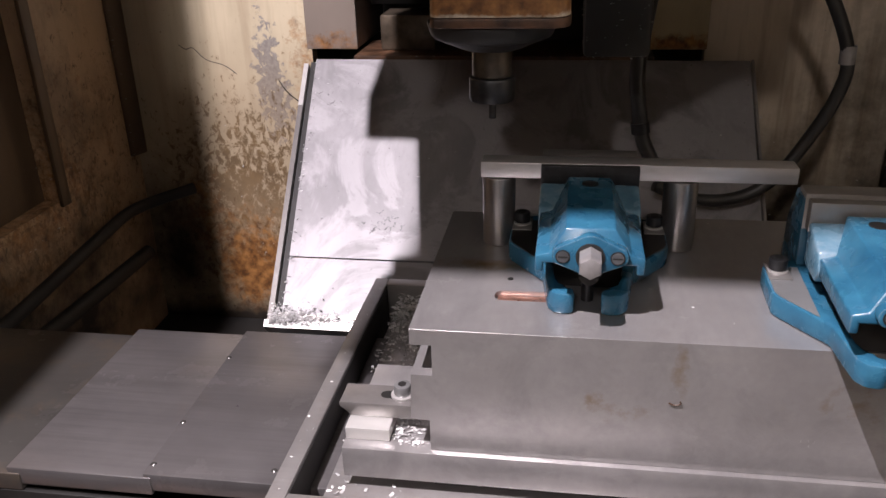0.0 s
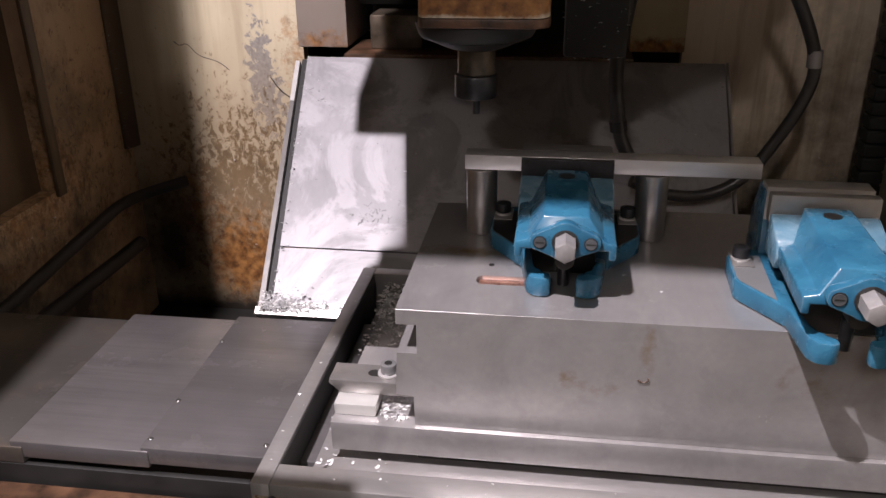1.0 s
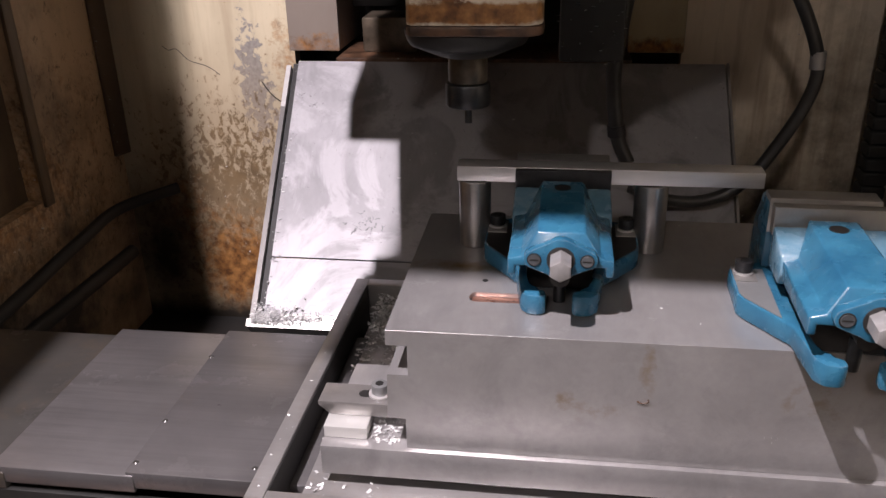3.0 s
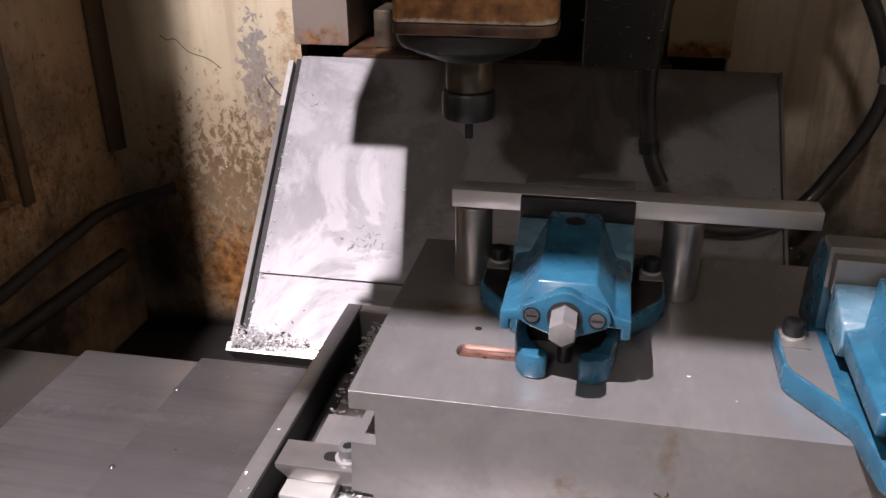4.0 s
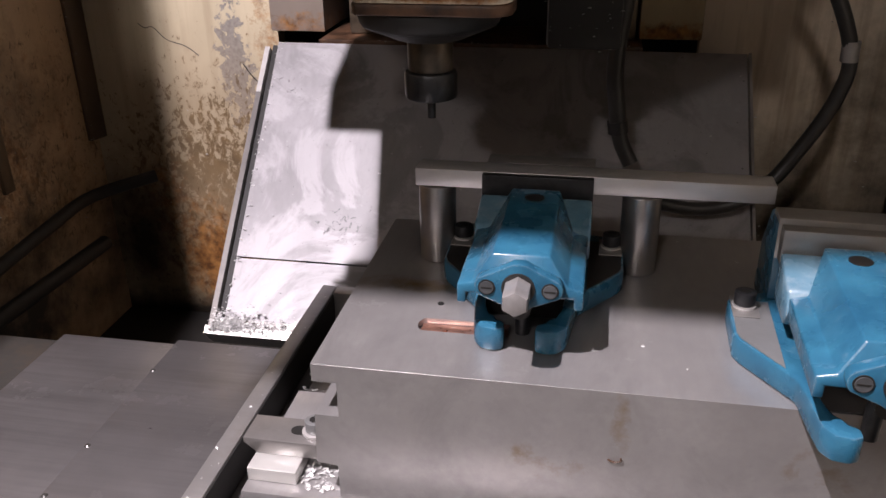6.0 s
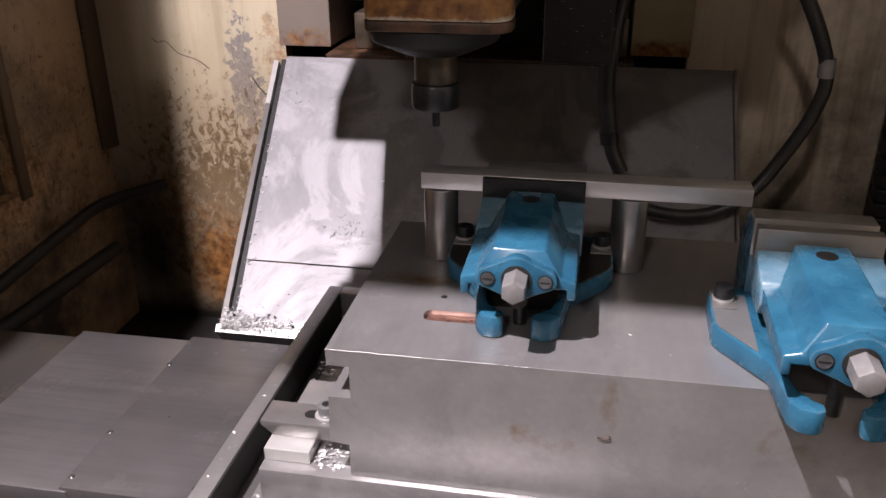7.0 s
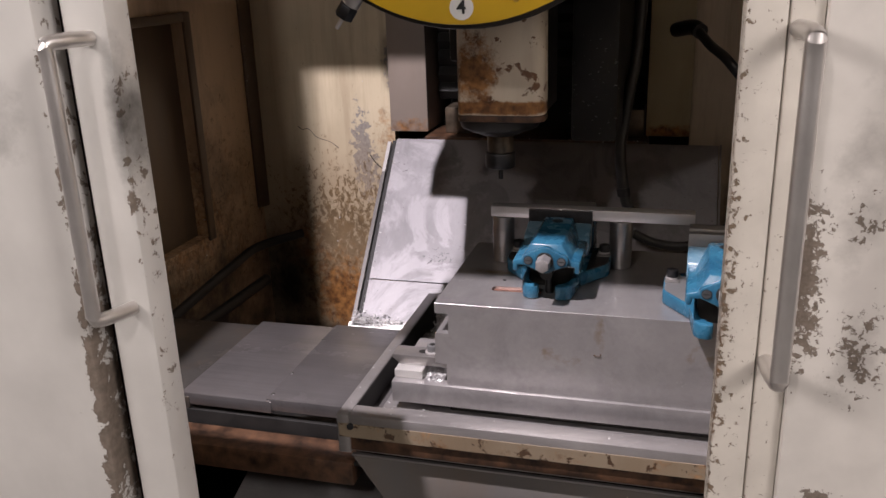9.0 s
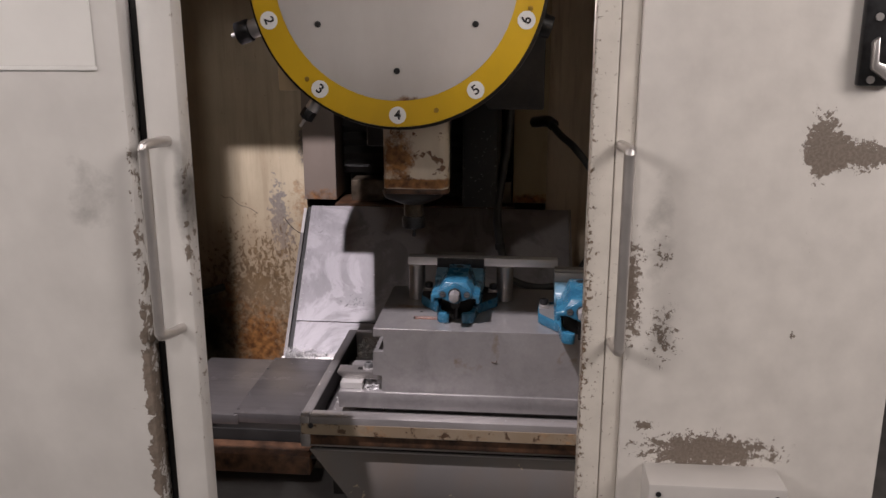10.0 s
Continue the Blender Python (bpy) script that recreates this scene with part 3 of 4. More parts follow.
thing("lower_chute", prism(bm_new(), [(0.42, 0.62), (0.70, 0.72), (0.70, 0.725), (0.42, 0.625)], "x", -0.40, 0.05), RAIL, "dull steel chip chute below the beam", "chute")

# ---- fixture block ----
block = group_of("fixture_block", "heavy grey steel fixture block with slotted ends", "fixture block")
outline = [(-0.057, 1.052), (-0.057, 1.036), (-0.037, 1.036), (-0.037, 1.004), (-0.057, 1.004), (-0.059, 0.956), (-0.041, 0.954), (-0.041, 0.9205), (0.43, 0.9205), (0.43, 0.957), (0.456, 0.957), (0.456, 1.004), (0.437, 1.004), (0.437, 1.036), (0.456, 1.036), (0.456, 1.052)]
bm = prism(bm_new(), [(x, min(z, 1.046)) for x, z in outline], "y", 0.667, 0.955)
prism(bm, [(0.667, 1.046), (0.667, 1.0519), (0.6671, 1.052), (0.7305, 1.052), (0.7305, 1.046)], "x", -0.057, 0.456)
prism(bm, [(0.7505, 1.046), (0.7505, 1.052), (0.9546, 1.052), (0.955, 1.0516), (0.955, 1.046)], "x", -0.057, 0.456)
box(bm, 0.09, 0.456, 0.7305, 0.7505, 1.046, 1.052)
arc = [(0.0195 - 0.006 * math.cos(a), 0.7405 - 0.01 * math.sin(a)) for a in [math.pi / 2 - i * math.pi / 10 for i in range(11)]]
prism(bm, [(-0.057, 0.7305)] + arc + [(-0.057, 0.7505)], "z", 1.046, 1.052)
part("body", bm, STEEL, block)
insert = bm_new()
box(insert, 0.016, 0.089, 0.7312, 0.7395, 1.0462, 1.0492, 0.0008)
box(insert, 0.016, 0.089, 0.741, 0.7498, 1.0462, 1.0478, 0.0008)
cyl(insert, (0.037, 0.7365, 1.0486), (0, 0, 1), 0.002, 0.0022, n=10)
part("copper_insert", insert, COPPER, block, "copper insert in the milled pocket")
# Flat black disc standing for a dark chip lying on the block.
part("dark_chip", cyl(bm_new(), (0.026, 0.777, 1.0518), (0, 0, 1), 0.003, 0.0006, n=16), BLACK, block, "small black chip on the block top")
part("base_flange", box(bm_new(), -0.128, 0.47, 0.661, 0.73, 0.886, 0.92, 0.0012), STEEL, block, "grey steel base flange")
# Dark base puts the shade of the undercut below the flange into colour.
part("base", box(bm_new(), -0.04, 0.44, 0.676, 0.95, 0.8725, 0.8858), DARK_IRON, block)


def clamp(flip):
    """A strap clamp in the side slot of the block; flip: at the other end."""
    s = -1 if flip else 1
    x0 = 0.399 if flip else 0.0
    c = group_of("strap_clamp", "dark steel strap clamp in the side slot" if flip else "grey steel strap clamp with a black cap screw", "clamp", group="clamps")

    def X(x):
        return x0 + s * x

    def bx(b, xa, xb, *r, **k):
        return box(b, min(X(xa), X(xb)), max(X(xa), X(xb)), *r, **k)
    strap = prism(bm_new(), [(X(-0.137), 0.949), (X(-0.137), 0.944), (X(-0.125), 0.9335), (X(-0.046), 0.9335), (X(-0.046), 0.949)], "y", 0.695, 0.729, 0.001)
    part("strap", strap, OXIDE if flip else CLAMP, c)
    capsule = [(X(-0.092 - 0.0062 * math.sin(a)), 0.7125 + 0.0062 * math.cos(a)) for a in [i * math.pi / 8 for i in range(9)]] + [(X(-0.07), 0.7063), (X(-0.07), 0.7187)]
    part("slot", prism(bm_new(), capsule, "z", 0.9488, 0.9493), BLACK, c, "dark slot in the strap")
    part("washer", cyl(bm_new(), (X(-0.076), 0.7125, 0.9494), (0, 0, 1), 0.0115, 0.002), BRIGHT, c)
    screw = part("cap_screw", cyl(bm_new(), (X(-0.076), 0.7125, 0.9515), (0, 0, 1), 0.0085, 0.011, bevel=0.001), EAR, c)
    part("socket", cyl(bm_new(), (X(-0.076), 0.7125, 0.9622), (0, 0, 1), 0.0045, 0.0008, n=6), BLACK, screw)
    part("packing_plate", bx(bm_new(), -0.12, -0.05, 0.742, 0.79, 0.8725, 0.935, bevel=0.001), STEEL, c, "plain steel packing plate")
    part("heel_block", bx(bm_new(), -0.127, -0.083, 0.675, 0.712, 0.9203, 0.9333, bevel=0.0008), ALU, c, "bare aluminium heel block")
    return c


clamp(False), clamp(True)


def pillar(x):
    return thing("pillar", cyl(bm_new(), (x, 0.872, 1.0525), (0, 0, 1), 0.0175, 0.0765, bevel=0.001, n=40), TURNED, "bright turned steel pillar standing under the flat bar", "pillar", "pillars under the bar")


pillar(0.006), pillar(0.195)
thing("flat_bar", box(bm_new(), -0.012, 0.306, 0.8575, 0.8835, 1.1302, 1.147, 0.0008), BAR, "bright ground steel flat bar gripped in the vice jaws", "bar")


# ---- vices ----
def mirrored(half):
    return half + [(-x, y) for x, y in half[::-1]]


def vice(m, travel, jaw_metal, label, ear_metal, ear_label):
    """A small machine vice; y runs from the screw to the fixed jaw, the moving jaw's face is at y = travel."""
    v = group_of("machine_vice", label, "vice", m, "machine vices")
    half = [(0.034, 0.03), (0.033, -0.07), (0.0305, -0.105), (0.026, -0.118), (0.021, -0.122), (0.019, -0.127), (0.0125, -0.130), (0.012, -0.140), (0.019, -0.1435), (0.03, -0.1415), (0.0365, -0.133), (0.0395, -0.112), (0.043, -0.08), (0.077, -0.034), (0.081, -0.026), (0.081, 0.0), (0.081, 0.031), (0.073, 0.042), (0.05, 0.05), (0.05, 0.10)]
    part("base", prism(bm_new(), mirrored(half)[::-1], "z", 0.0005, 0.0215, 0.0028), BLUE, v)
    for s in (-1, 1):
        part("ear_top", prism(bm_new(), [(s * 0.0495, -0.068), (s * 0.076, -0.032), (s * 0.0787, -0.024), (s * 0.0787, 0.029), (s * 0.0495, 0.03)], "z", 0.0214, 0.0221), ear_metal, v, ear_label)
        pad = part("ear_pad", box(bm_new(), s * 0.069 - 0.0105, s * 0.069 + 0.0105, 0.0, 0.034, 0.0222, 0.0235, 0.0006), GREY_PLATE, v, "bare steel ear pad")
        part("washer", cyl(bm_new(), (s * 0.0695, 0.018, 0.0236), (0, 0, 1), 0.0096, 0.0018), BRIGHT, v)
        bolt = part("cap_screw", cyl(bm_new(), (s * 0.0695, 0.018, 0.0257), (0, 0, 1), 0.0085, 0.011, bevel=0.001), OXIDE, v)
        part("socket", cyl(bm_new(), (s * 0.0695, 0.018, 0.0364), (0, 0, 1), 0.0045, 0.0009, n=6), BLACK, bolt)
    part("slideway", box(bm_new(), -0.0325, 0.0325, -0.085, 0.033, 0.0008, 0.034, 0.001), DARK_IRON, v, "dark greasy slideway")
    part("fixed_jaw", prism(bm_new(), [(0.036, 0.0217), (0.098, 0.0217), (0.096, 0.05), (0.072, 0.088), (0.036, 0.088)], "x", -0.05, 0.05, 0.002), BLUE, v)
    part("jaw_plate", box(bm_new(), -0.05, 0.05, 0.0348, 0.0358, 0.06, 0.0945, 0.0003), jaw_metal, v)
    part("jaw_plate_top", box(bm_new(), -0.05, 0.05, 0.0362, 0.06, 0.0885, 0.0945, 0.001), GREY_PLATE, v, "worn steel jaw top")
    t = travel
    part("moving_jaw", prism(bm_new(), [(t - 0.007, 0.037), (t - 0.05, 0.037), (t - 0.058, 0.05), (t - 0.05, 0.066), (t - 0.012, 0.0765), (t - 0.007, 0.0765)], "x", -0.05, 0.05, 0.0025), JAW, v, "blue and bare steel moving jaw")
    part("jaw_plate", box(bm_new(), -0.05, 0.05, t - 0.0068, t + 0.006, 0.066, 0.0945, 0.0008), jaw_metal, v, "ground steel jaw plate")
    ridge = prism(bm_new(), [(-0.048, 0.045), (-0.048, 0.061), (-0.036, 0.064), (-0.0215, 0.0855), (0.0215, 0.0855), (0.036, 0.064), (0.048, 0.061), (0.048, 0.045), (0.041, 0.045), (0.041, 0.054), (-0.041, 0.054), (-0.041, 0.045)], "y", t - 0.155, t - 0.0515)
    for q in ridge.verts:
        if q.co.y < t - 0.1:
            q.co.y += max(0.0, (q.co.z - 0.064) * 0.35)
        elif q.co.z > 0.0642:
            q.co.y = t - 0.0125
    bmesh.ops.bevel(ridge, geom=ridge.edges[:], offset=0.0016, segments=2, profile=0.5, affect="EDGES")
    jaw = part("jaw_body", ridge, BLUE, v)
    part("oil_hole", cyl(bm_new(), (0, t - 0.033, 0.0852), (0, 0, 1), 0.0085, 0.0009, n=20), DARK_IRON, jaw, "dark plug in the jaw top")
    plate = []
    for cx, cz, r, a0, a1 in ((0.0, 0.069, 0.017, 50, 130), (-0.0235, 0.066, 0.0095, 130, 230), (0.0, 0.064, 0.017, 230, 310), (0.0235, 0.066, 0.0095, 310, 410)):
        plate += [(cx + r * math.cos(radians(a)), cz + r * math.sin(radians(a))) for a in [a0 + (a1 - a0) * i / 6 for i in range(7)]]
    part("end_plate", prism(bm_new(), plate, "y", t - 0.166, t - 0.1552, 0.0012), BLUE, v)
    for s in (-1, 1):
        part("screw_recess", cyl(bm_new(), (s * 0.0235, t - 0.1661, 0.066), (0, -1, 0), 0.0064, 0.0005, n=20), BLACK, v)
        head = part("slotted_screw", cyl(bm_new(), (s * 0.0235, t - 0.1665, 0.066), (0, -1, 0), 0.0052, 0.001, n=18), SCREW, v)
        part("slot", box(bm_new(), s * 0.0235 - 0.004, s * 0.0235 + 0.004, t - 0.1678, t - 0.1674, 0.0655, 0.0667), BLACK, head)
    part("screw_collar", cyl(bm_new(), (0, t - 0.1661, 0.0665), (0, -1, 0), 0.0125, 0.001, n=28), BLACK, v)
    part("hex_screw", cyl(bm_new(), (0, t - 0.165, 0.0665), (0, -1, 0), 0.0106, 0.027, n=6, bevel=0.0024), HEX, v, "bright steel hexagon screw end")
    part("lead_screw", cyl(bm_new(), (0, t - 0.152, 0.041), (0, 1, 0), 0.009, 0.14, n=16), DARK_IRON, v)
    part("clamp_stud", cyl(bm_new(), (0, -0.11, 0.0005), (0, 0, 1), 0.006, 0.03, n=14), OXIDE, v)
    return v


# This vice's ear tops are painted dark to carry the shade over them.
vice(pose(0.101, 0.85, 1.052), 0.0075, OXIDE, "blue enamelled machine vice gripping a steel flat bar", DARK_IRON, "ear top painted dark for its shade")
vice(pose(0.3455, 0.752, 1.052, 0, 0, -1.5), 0.018, GREY_PLATE, "blue enamelled machine vice with closed jaws and worn edges", EAR, "bare grey steel ear top")

# ---- hoses and cables ----
hose = group_of("coolant_hose", "black segmented coolant hose hanging behind the bar", "hose")
part("upper_tube", tube(bm_new(), spline([(0.20, 1.24, 1.5), (0.19, 1.22, 1.339), (0.182, 1.22, 1.291), (0.168, 1.22, 1.172), (0.176, 1.22, 1.09)]), 0.0115), RUBBER, hose)
part("joint", tube(bm_new(), spline([(0.1755, 1.22, 1.092), (0.178, 1.22, 1.076)], 3), 0.0135), OXIDE, hose)
part("nozzle", tube(bm_new(), spline([(0.178, 1.22, 1.078), (0.184, 1.218, 1.06), (0.196, 1.215, 1.036)], 5), 0.0105), RUBBER, hose)
loop = [(0.30, 1.3, 1.385), (0.325, 1.26, 1.36), (0.356, 1.22, 1.336), (0.405, 1.22, 1.271), (0.441, 1.22, 1.188), (0.434, 1.22, 1.127), (0.398, 1.22, 1.054), (0.371, 1.215, 1.017), (0.335, 1.21, 0.991), (0.29, 1.205, 0.981), (0.24, 1.2, 0.988), (0.2, 1.195, 1.006)]
big = group_of("flexible_hose", "thick black rubber hose looping beside the column", "hose")
part("hose_tube", tube(bm_new(), spline(loop), 0.0092), RUBBER, big)
part("ferrule", tube(bm_new(), spline([(0.4405, 1.22, 1.2), (0.4412, 1.22, 1.176)], 3), 0.0105), HEX, big, "worn chrome ferrule")
part("elbow", tube(bm_new(), spline([(0.26, 1.4, 1.38), (0.29, 1.33, 1.39), (0.305, 1.295, 1.384)], 4), 0.015), OXIDE, big)
thing("cable", tube(bm_new(), spline([(-0.74, 0.45, 0.83), (-0.745, 0.8, 0.815), (-0.752, 1.05, 0.822), (-0.755, 1.3, 0.84), (-0.745, 1.42, 0.85), (-0.665, 1.512, 0.862)]), 0.0115), BLACK, "thick black cable along the enclosure wall", "cable")
thing("drain_pipe", tube(bm_new(), spline([(-0.735, 0.7, 0.785), (-0.74, 1.1, 0.765), (-0.735, 1.42, 0.76)]), 0.014), BLACK, "dark greasy pipe low on the enclosure wall", "pipe")
strip = group_of("ribbed_seal", "black ribbed rubber seal standing in the corner", "seal")
for i in range(58):
    part("rib", box(bm_new(), 0.6, 0.64, 1.42, 1.46, 0.6 + i * 0.024, 0.6 + i * 0.024 + 0.0225, 0.003, 1), BLACK, strip)

# ---- head ----
cover = group_of("spindle_cover", "cream spindle cover with flaking rusty paint", "cover")
shell = bm_new()
r = 0.02
corner = [(-0.058, 0.875), (-0.058, 0.84), (-0.053, 0.832)] + [(0.076 - r + r * math.sin(a), 0.832 + r - r * math.cos(a)) for a in [i * math.pi / 16 for i in range(9)]] + [(0.076, 0.875)]
part("shell", prism(shell, corner, "z", 1.298, 1.62, 0.0015), HEADPAINT, cover)
part("lower_edge", prism(bm_new(), [(x * 1.01, y - 0.001) for x, y in corner], "z", 1.288, 1.2978, 0.0015), RUSTED, cover, "rusty lower edge")
part("back_shell", box(bm_new(), -0.05, 0.066, 0.8755, 1.05, 1.289, 1.62), DARK_IRON, cover, "dark rear of the cover")
sp = group_of("spindle", "dark greasy machine spindle with a collet chuck", "spindle")
part("flange", cyl(bm_new(), (-0.004, 0.90, 1.2877), (0, 0, -1), 0.068, 0.018, 0.062, n=48, bevel=0.004), BLACK, sp)
part("flange", cyl(bm_new(), (-0.004, 0.90, 1.2695), (0, 0, -1), 0.058, 0.012, 0.03, n=40, bevel=0.002), BLACK, sp)
part("nose", cyl(bm_new(), (-0.004, 0.90, 1.2575), (0, 0, -1), 0.021, 0.029, bevel=0.002), GREASE, sp)
part("collet_nut", cyl(bm_new(), (-0.004, 0.90, 1.2285), (0, 0, -1), 0.0245, 0.026, bevel=0.003), OXIDE, sp)
part("cutter", cyl(bm_new(), (-0.004, 0.90, 1.203), (0, 0, -1), 0.004, 0.02, n=12), OXIDE, sp)
head = group_of("head_casting", "greasy cream machine head casting above the spindle", "head casting")
part("left_side", box(bm_new(), -0.257, -0.2, 0.79, 1.3, 1.5, 1.745, 0.003), INNER, head, "stained cream casting side")
part("underside", prism(bm_new(), [(-0.1995, 1.503), (-0.1995, 1.745), (0.264, 1.745), (0.264, 1.47), (0.16, 1.47), (0.14, 1.503)], "y", 0.745, 1.3, 0.003), DARK_IRON, head)
thing("head_column", box(bm_new(), 0.09, 0.17, 1.06, 1.5, 1.215, 1.6, 0.006), BLACK, "dark greasy head slide behind the spindle", "head slide")
thing("cast_bracket", box(bm_new(), -0.14, -0.07, 1.1, 1.5, 1.35, 1.6, 0.006), DARK_IRON, "dark greasy head bracket behind the spindle", "bracket")
# Unseen box, sized to cast the notched shadow on the chip guard.
thing("shadow_housing", box(bm_new(), -0.358, 0.3, 0.783, 0.849, 1.75, 2.09, 0.004), DARK_IRON, "unseen dark housing behind the tool ring, casting the notched guard shadow", "housing")

# ---- turret ----
TURRET = pose(0.001, 0.636, 1.705, 1.5, 0, 0)
tur = group_of("tool_turret", "round tool turret cover with a yellow numbered ring", "tool turret", TURRET)
part("drum", cyl(bm_new(), (0, 0.0115, 0), (0, 1, 0), 0.266, 0.03, n=72, bevel=0.003), DARK_IRON, tur)
part("drum", cyl(bm_new(), (0, 0.0417, 0), (0, 1, 0), 0.245, 0.05, n=64), DARK_IRON, tur)
part("cover_disc", cyl(bm_new(), (0, -0.0008, 0), (0, 1, 0), 0.212, 0.001, n=72, bevel=0.0003), PLATE, tur)
part("ring", cyl(bm_new(), (0, 0.0002, 0), (0, 1, 0), 0.259, 0.011, n=84, bevel=0.002), YELLOW, tur, "yellow enamel ring")
for i in range(6):
    a = radians(60 * i)
    bolt = part("disc_bolt", cyl(bm_new(), (0.16 * math.sin(a), -0.0009, -0.16 * math.cos(a)), (0, -1, 0), 0.0058, 0.003, 0.005, n=18), OXIDE, tur)
    part("socket", cyl(bm_new(), (0.16 * math.sin(a), -0.004, -0.16 * math.cos(a)), (0, -1, 0), 0.0028, 0.0004, n=6), BLACK, bolt)
    a = radians(60 * i + 17)
    part("ring_screw", cyl(bm_new(), (0.2385 * math.sin(a), -0.0001, -0.2385 * math.cos(a)), (0, -1, 0), 0.0045, 0.0025, 0.003, n=14), BRASS, tur, "small brass screw")
for k in range(1, 11):
    deg = 36 * (k - 4)
    a = radians(deg)
    d = Vector((math.sin(a), 0, -math.cos(a)))
    tag = part("number_label", cyl(bm_new(), d * 0.2375 + Vector((0, -0.0001, 0)), (0, -1, 0), 0.0155, 0.0008, n=32), LABEL, tur, "white round number label")
    text("numeral", str(k), 0.024, INK, tag, pose(d.x * 0.2375, -0.0013, d.z * 0.2375, 90, -deg, 0))
    pot = part("tool_pot", cyl(bm_new(), d * 0.235 + Vector((0, 0.055, 0)), d, 0.024, 0.022 if k < 6 else 0.05, 0.02, n=24, bevel=0.002), DARK_IRON, tur)
for k, big_nut in ((3, 0), (2, 1)):
    a = radians(36 * (k - 4))
    d = Vector((math.sin(a), 0, -math.cos(a)))
    o = d * 0.2572 + Vector((0, 0.055, 0))
    th = part("tool_holder", cyl(bm_new(), o, d, 0.0125 if not big_nut else 0.017, 0.034, n=28, bevel=0.0015), BRIGHT, tur, "bright steel tool holder")
    part("collet_nut", cyl(bm_new(), o + d * 0.0342, d, 0.0135 if not big_nut else 0.021, 0.02 if not big_nut else 0.026, n=6 if not big_nut else 24, bevel=0.002), OXIDE, th)
    part("cutter", cyl(bm_new(), o + d * 0.054, d, 0.003 if not big_nut else 0.0045, 0.018, n=12), BRIGHT, th)

# ---- doors ----


def handle(parent, x, y, z0, z1, foot):
    """A bent round bar with its feet set to one side."""
    pts = [Vector((foot, 0.2865, z0)), Vector((foot + (x - foot) * 0.5, y + 0.018, z0)), Vector((x, y, z0 + 0.003)), Vector((x, y, z0 + 0.02)), Vector((x, y, (z0 + z1) / 2)), Vector((x, y, z1 - 0.02)), Vector((x, y, z1 - 0.003)), Vector((foot + (x - foot) * 0.5, y + 0.018, z1)), Vector((foot, 0.2865, z1))]
    return part("door_handle", tube(bm_new(), spline(pts, 8), 0.0075, 16), CHROME, parent, "worn chrome bar handle")


d1 = group_of("door_1", "cream sliding door edge with a chrome handle, slid open", "door", kind="structure")
part("edge_strip", box(bm_new(), -0.307, -0.256, 0.286, 0.326, 0.2, 1.70, 0.005), CREAM, d1)
# Leaf painted black so the gap beside the door edge looks shaded.
part("inner_leaf", box(bm_new(), -0.62, -0.3075, 0.312, 0.3255, 0.2, 1.70), BLACK, d1, "door leaf painted black for the shade in the gap")
handle(d1, -0.292, 0.242, 1.184, 1.463, -0.276)
fp = group_of("front_panel", "cream enamelled front panel with a rubbed edge", "panel", kind="structure")
part("panel_sheet", box(bm_new(), -1.4, -0.325, 0.27, 0.31, 0.2, 1.70, 0.003), CREAM, fp)
# Unseen upper panel, added to cut the lit patch on the back wall.
part("upper_light_blocker", box(bm_new(), -1.4, -0.551, 0.272, 0.31, 1.7002, 2.6, 0.003), CREAM, fp)
d2 = group_of("door_2", "cream sliding door with chipped edges and rubbed patches", "door", kind="structure")
part("edge_post", box(bm_new(), 0.316, 0.3475, 0.285, 0.326, 0.2, 1.70, 0.003), POST, d2)
part("strip", box(bm_new(), 0.3485, 0.374, 0.2875, 0.326, 0.2, 1.70, 0.002), POST, d2)
part("panel_sheet", box(bm_new(), 0.3745, 0.742, 0.281, 0.326, 0.2, 1.70, 0.004), DOOR, d2)
part("back_lining", box(bm_new(), 0.3165, 0.741, 0.3262, 0.329, 0.2, 1.70), INNER, d2, "oil-stained inner lining")
handle(d2, 0.362, 0.242, 1.183, 1.464, 0.356)
latch = part("latch", box(bm_new(), 0.645, 0.69, 0.268, 0.2808, 1.545, 1.69, 0.003), OXIDE, d2, "black steel latch plate")
part("lever", prism(bm_new(), [(0.655, 1.60), (0.662, 1.606), (0.664, 1.575), (0.68, 1.57), (0.688, 1.555), (0.68, 1.55), (0.657, 1.566)], "y", 0.255, 0.2678, 0.002), CHROME, latch)
part("latch_screw", cyl(bm_new(), (0.66, 0.2678, 1.553), (0, -1, 0), 0.005, 0.002, n=14), CHROME, latch)
part("latch_screw", cyl(bm_new(), (0.662, 0.2678, 1.63), (0, -1, 0), 0.005, 0.002, n=14), CHROME, latch)
bx = group_of("junction_box", "pale grey metal box fixed to the door", "box")
part("housing", box(bm_new(), 0.41, 0.60, 0.215, 0.2808, 0.86, 1.0, 0.004), PLATE, bx)
for x in (0.424, 0.586):
    part("screw", cyl(bm_new(), (x, 0.215, 0.985), (0, -1, 0), 0.004, 0.0015, n=12), OXIDE, bx)
sheet = group_of("notice", "plain white paper notice in a clear sleeve", "notice")
part("paper", box(bm_new(), -0.62, -0.362, 0.268, 0.2694, 1.567, 1.69), PAPER, sheet)
part("sleeve_edge", box(bm_new(), -0.622, -0.3595, 0.2672, 0.2692, 1.5605, 1.5665, 0.0005), PAPER, sheet)

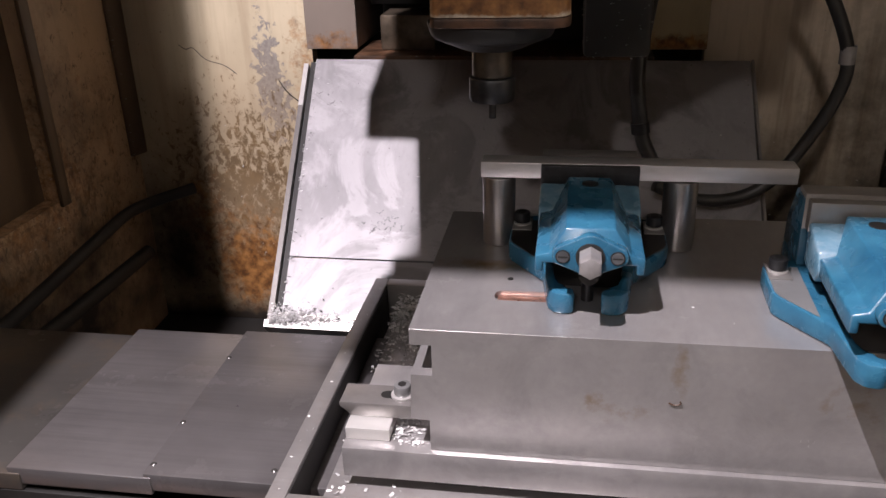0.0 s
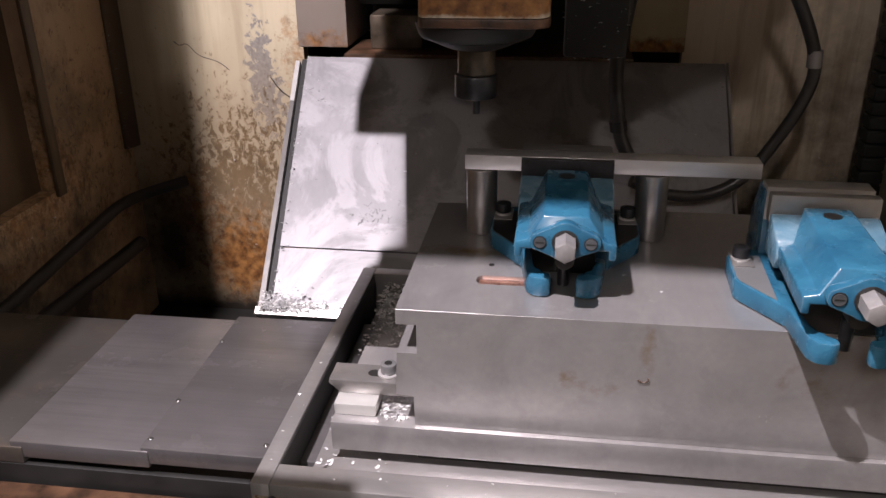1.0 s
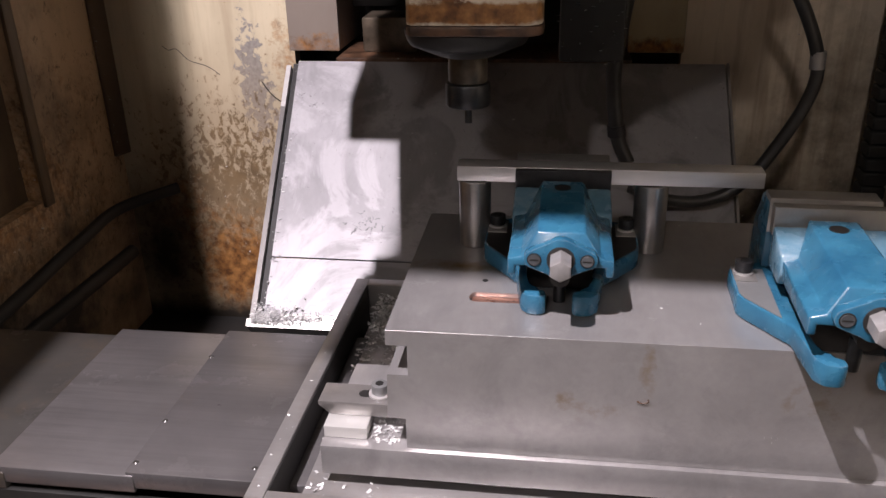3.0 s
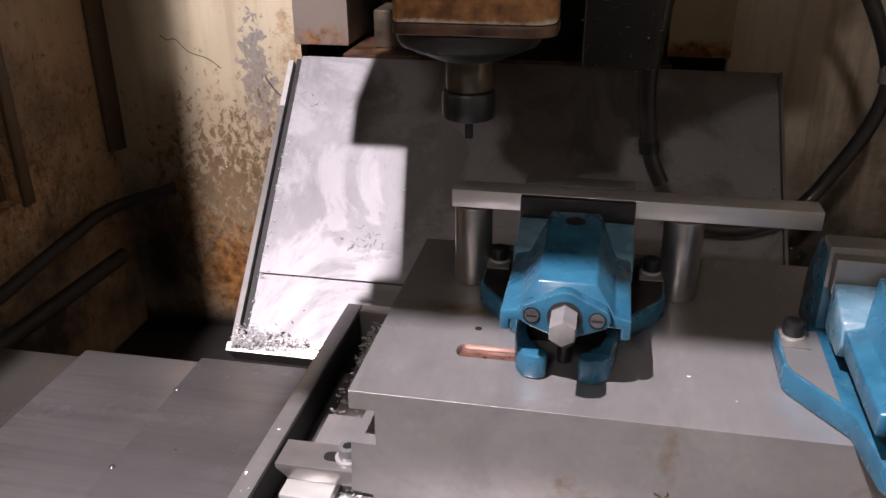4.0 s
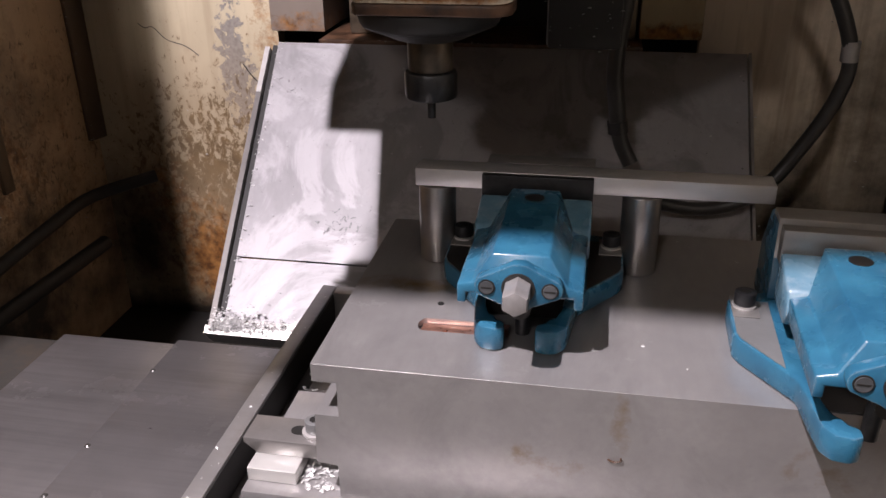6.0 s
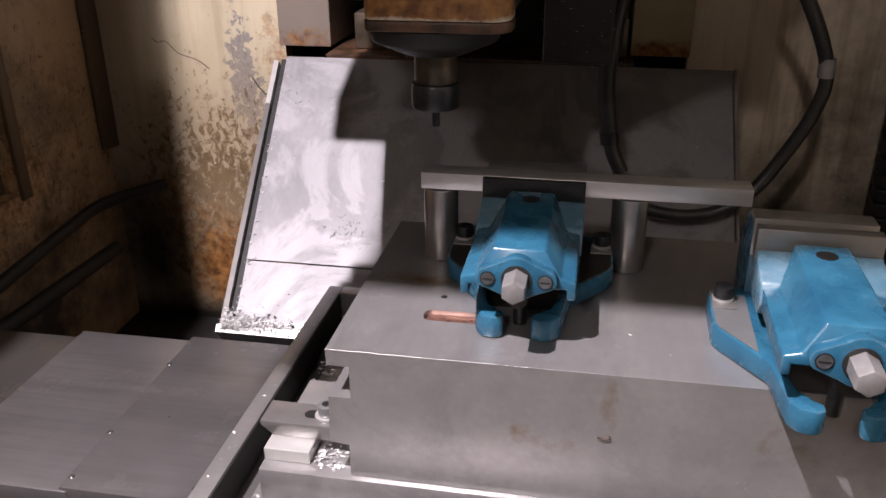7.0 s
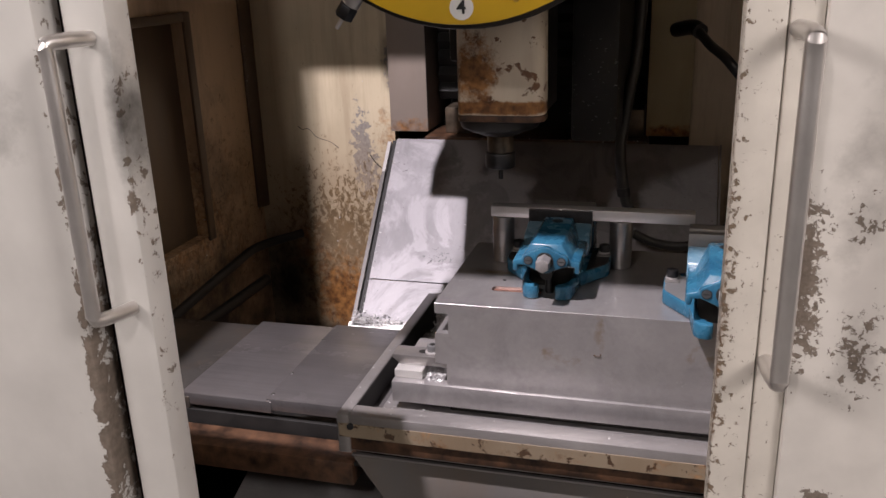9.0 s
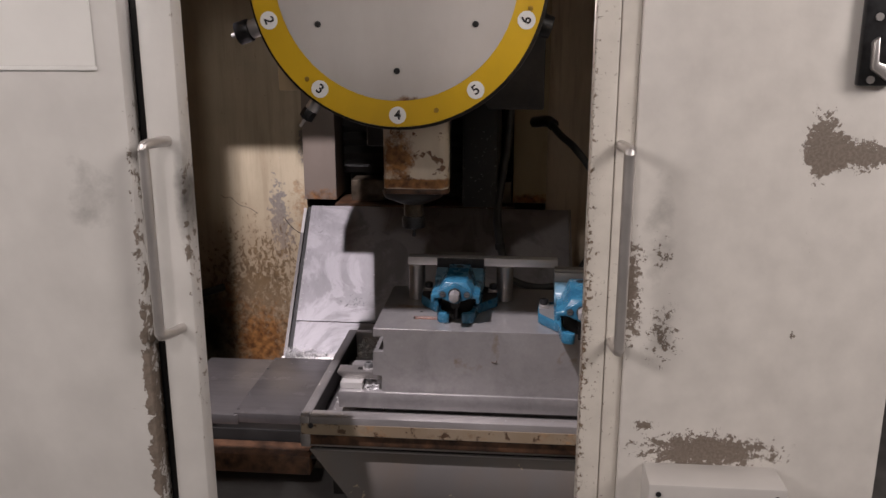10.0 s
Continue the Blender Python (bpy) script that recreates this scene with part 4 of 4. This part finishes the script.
# ---- swarf ----


def swarf(name, places, label, length=0.006, seed=3):
    """Curled chips of metal lying at the given places."""
    rnd = random.Random(seed)
    bm = bm_new()
    for p in places:
        size = length * rnd.uniform(0.4, 1.5)
        a, curl, w = rnd.uniform(0, 6.28), rnd.uniform(-2.6, 2.6), size * rnd.uniform(0.15, 0.3)
        tilt = rnd.uniform(-0.5, 0.8)
        q, prev = Vector(p), None
        side = Vector((-math.sin(a), math.cos(a), rnd.uniform(-0.6, 0.6))).normalized() * w
        for i in range(5):
            pair = (bm.verts.new(q - side), bm.verts.new(q + side))
            if prev:
                bm.faces.new((prev[0], prev[1], pair[1], pair[0]))
            prev = pair
            b = a + curl * i / 4
            q = q + Vector((math.cos(b) * math.cos(tilt), math.sin(b) * math.cos(tilt), math.sin(tilt) * (1 - 0.5 * i))) * size / 4
    return thing(name, bm, SWARF, label, "swarf", kind="stuff")


rnd = random.Random(11)
pile = []
for i in range(900):
    u = -0.352 + abs(rnd.gauss(0, 0.045))
    pile.append(on_guard(u, abs(rnd.gauss(0.004, 0.012)), 0.004 + rnd.random() * 0.012 * math.exp(-(u + 0.352) / 0.05)))
for i in range(420):
    pile.append(on_guard(rnd.uniform(-0.35, -0.13), rnd.uniform(-0.003, 0.02), 0.004 + rnd.random() * 0.003))
swarf("swarf_pile", pile, "bright curled metal swarf along the guard lip", 0.0042)
swarf("swarf_crumbs", [on_guard(-0.366 + 0.028 * (1 - q / LEN) + abs(rnd.gauss(0, 0.006)), q, 0.001) for q in [rnd.uniform(0.03, LEN) for i in range(130)]] + [on_guard(rnd.uniform(-0.35, 0.35), rnd.uniform(0.05, LEN), 0.001) for i in range(45)] + [on_guard(0.362 + rnd.gauss(0, 0.006), rnd.uniform(0.1, LEN), 0.009) for i in range(25)],
      "scattered bright metal crumbs on the chip guard", 0.0035, 5)
tray_chips = []
for i in range(1700):
    y = 1.042 - abs(rnd.gauss(0, 0.07))
    x = rnd.uniform(-0.15, -0.06)
    tray_chips.append((x, y, 0.874 + rnd.random() * 0.02 * max(0.0, 1 - (1.045 - y) / 0.12)))
for i in range(300):
    tray_chips.append((rnd.gauss(-0.075, 0.022), rnd.uniform(0.735, 0.95), 0.8735))
for i in range(130):
    tray_chips.append((rnd.uniform(-0.082, -0.05), rnd.uniform(0.672, 0.726), 0.9215))
for i in range(60):
    tray_chips.append((rnd.uniform(-0.14, -0.07), rnd.uniform(0.615, 0.73), 0.8735))
swarf("swarf_pile", tray_chips, "bright metal swarf heaped in the table tray corner", 0.0045, 7)
crumbs = [(rnd.uniform(-0.185, -0.17), rnd.uniform(0.6, 1.06), 0.9025) for i in range(16)] + [(rnd.uniform(-0.05, 0.44), rnd.uniform(0.672, 0.94), 1.0525) for i in range(34)]
crumbs += [(rnd.uniform(-0.13, 0.4), rnd.uniform(0.585, 0.61), 0.9025) for i in range(16)]
swarf("swarf_crumbs", crumbs, "loose metal crumbs on the steel surfaces", 0.003, 9)
swarf("swarf_crumbs", [(rnd.uniform(0.085, 0.175), 1.055 - rnd.random() * 0.004, rnd.uniform(1.215, 1.4)) for i in range(80)], "glinting chips stuck to the greasy head slide", 0.004, 13)
glints = [(-0.77 + rnd.random() * 0.012, 1.49 - rnd.random() * 0.02, rnd.uniform(0.7, 1.35)) for i in range(60)]
glints += [(-0.778, rnd.uniform(0.8, 1.45), 0.8 + abs(rnd.gauss(0, 0.08))) for i in range(70)]
glints += [(rnd.uniform(-0.77, -0.42), 1.5285, rnd.uniform(0.62, 1.3)) for i in range(40)]
glints += [(rnd.uniform(0.37, 0.6), 1.5285, rnd.uniform(0.9, 1.35)) for i in range(30)]
swarf("swarf_crumbs", glints, "tiny bright chips stuck to the oily walls", 0.0035, 17)
swarf("swarf_crumbs", [(rnd.uniform(-0.2, 0.2), 1.449 - rnd.random() * 0.002, 1.139) for i in range(50)], "bright chips lying on the greasy column rail", 0.004, 19)
thing("metal_curl", tube(bm_new(), spline([(0.175, 0.6662, 0.991), (0.18, 0.666, 0.989), (0.185, 0.6655, 0.991), (0.1845, 0.665, 0.994)], 5), 0.0007, 6), RUSTED, "curled rusty metal chip stuck to the block face", "metal chip")
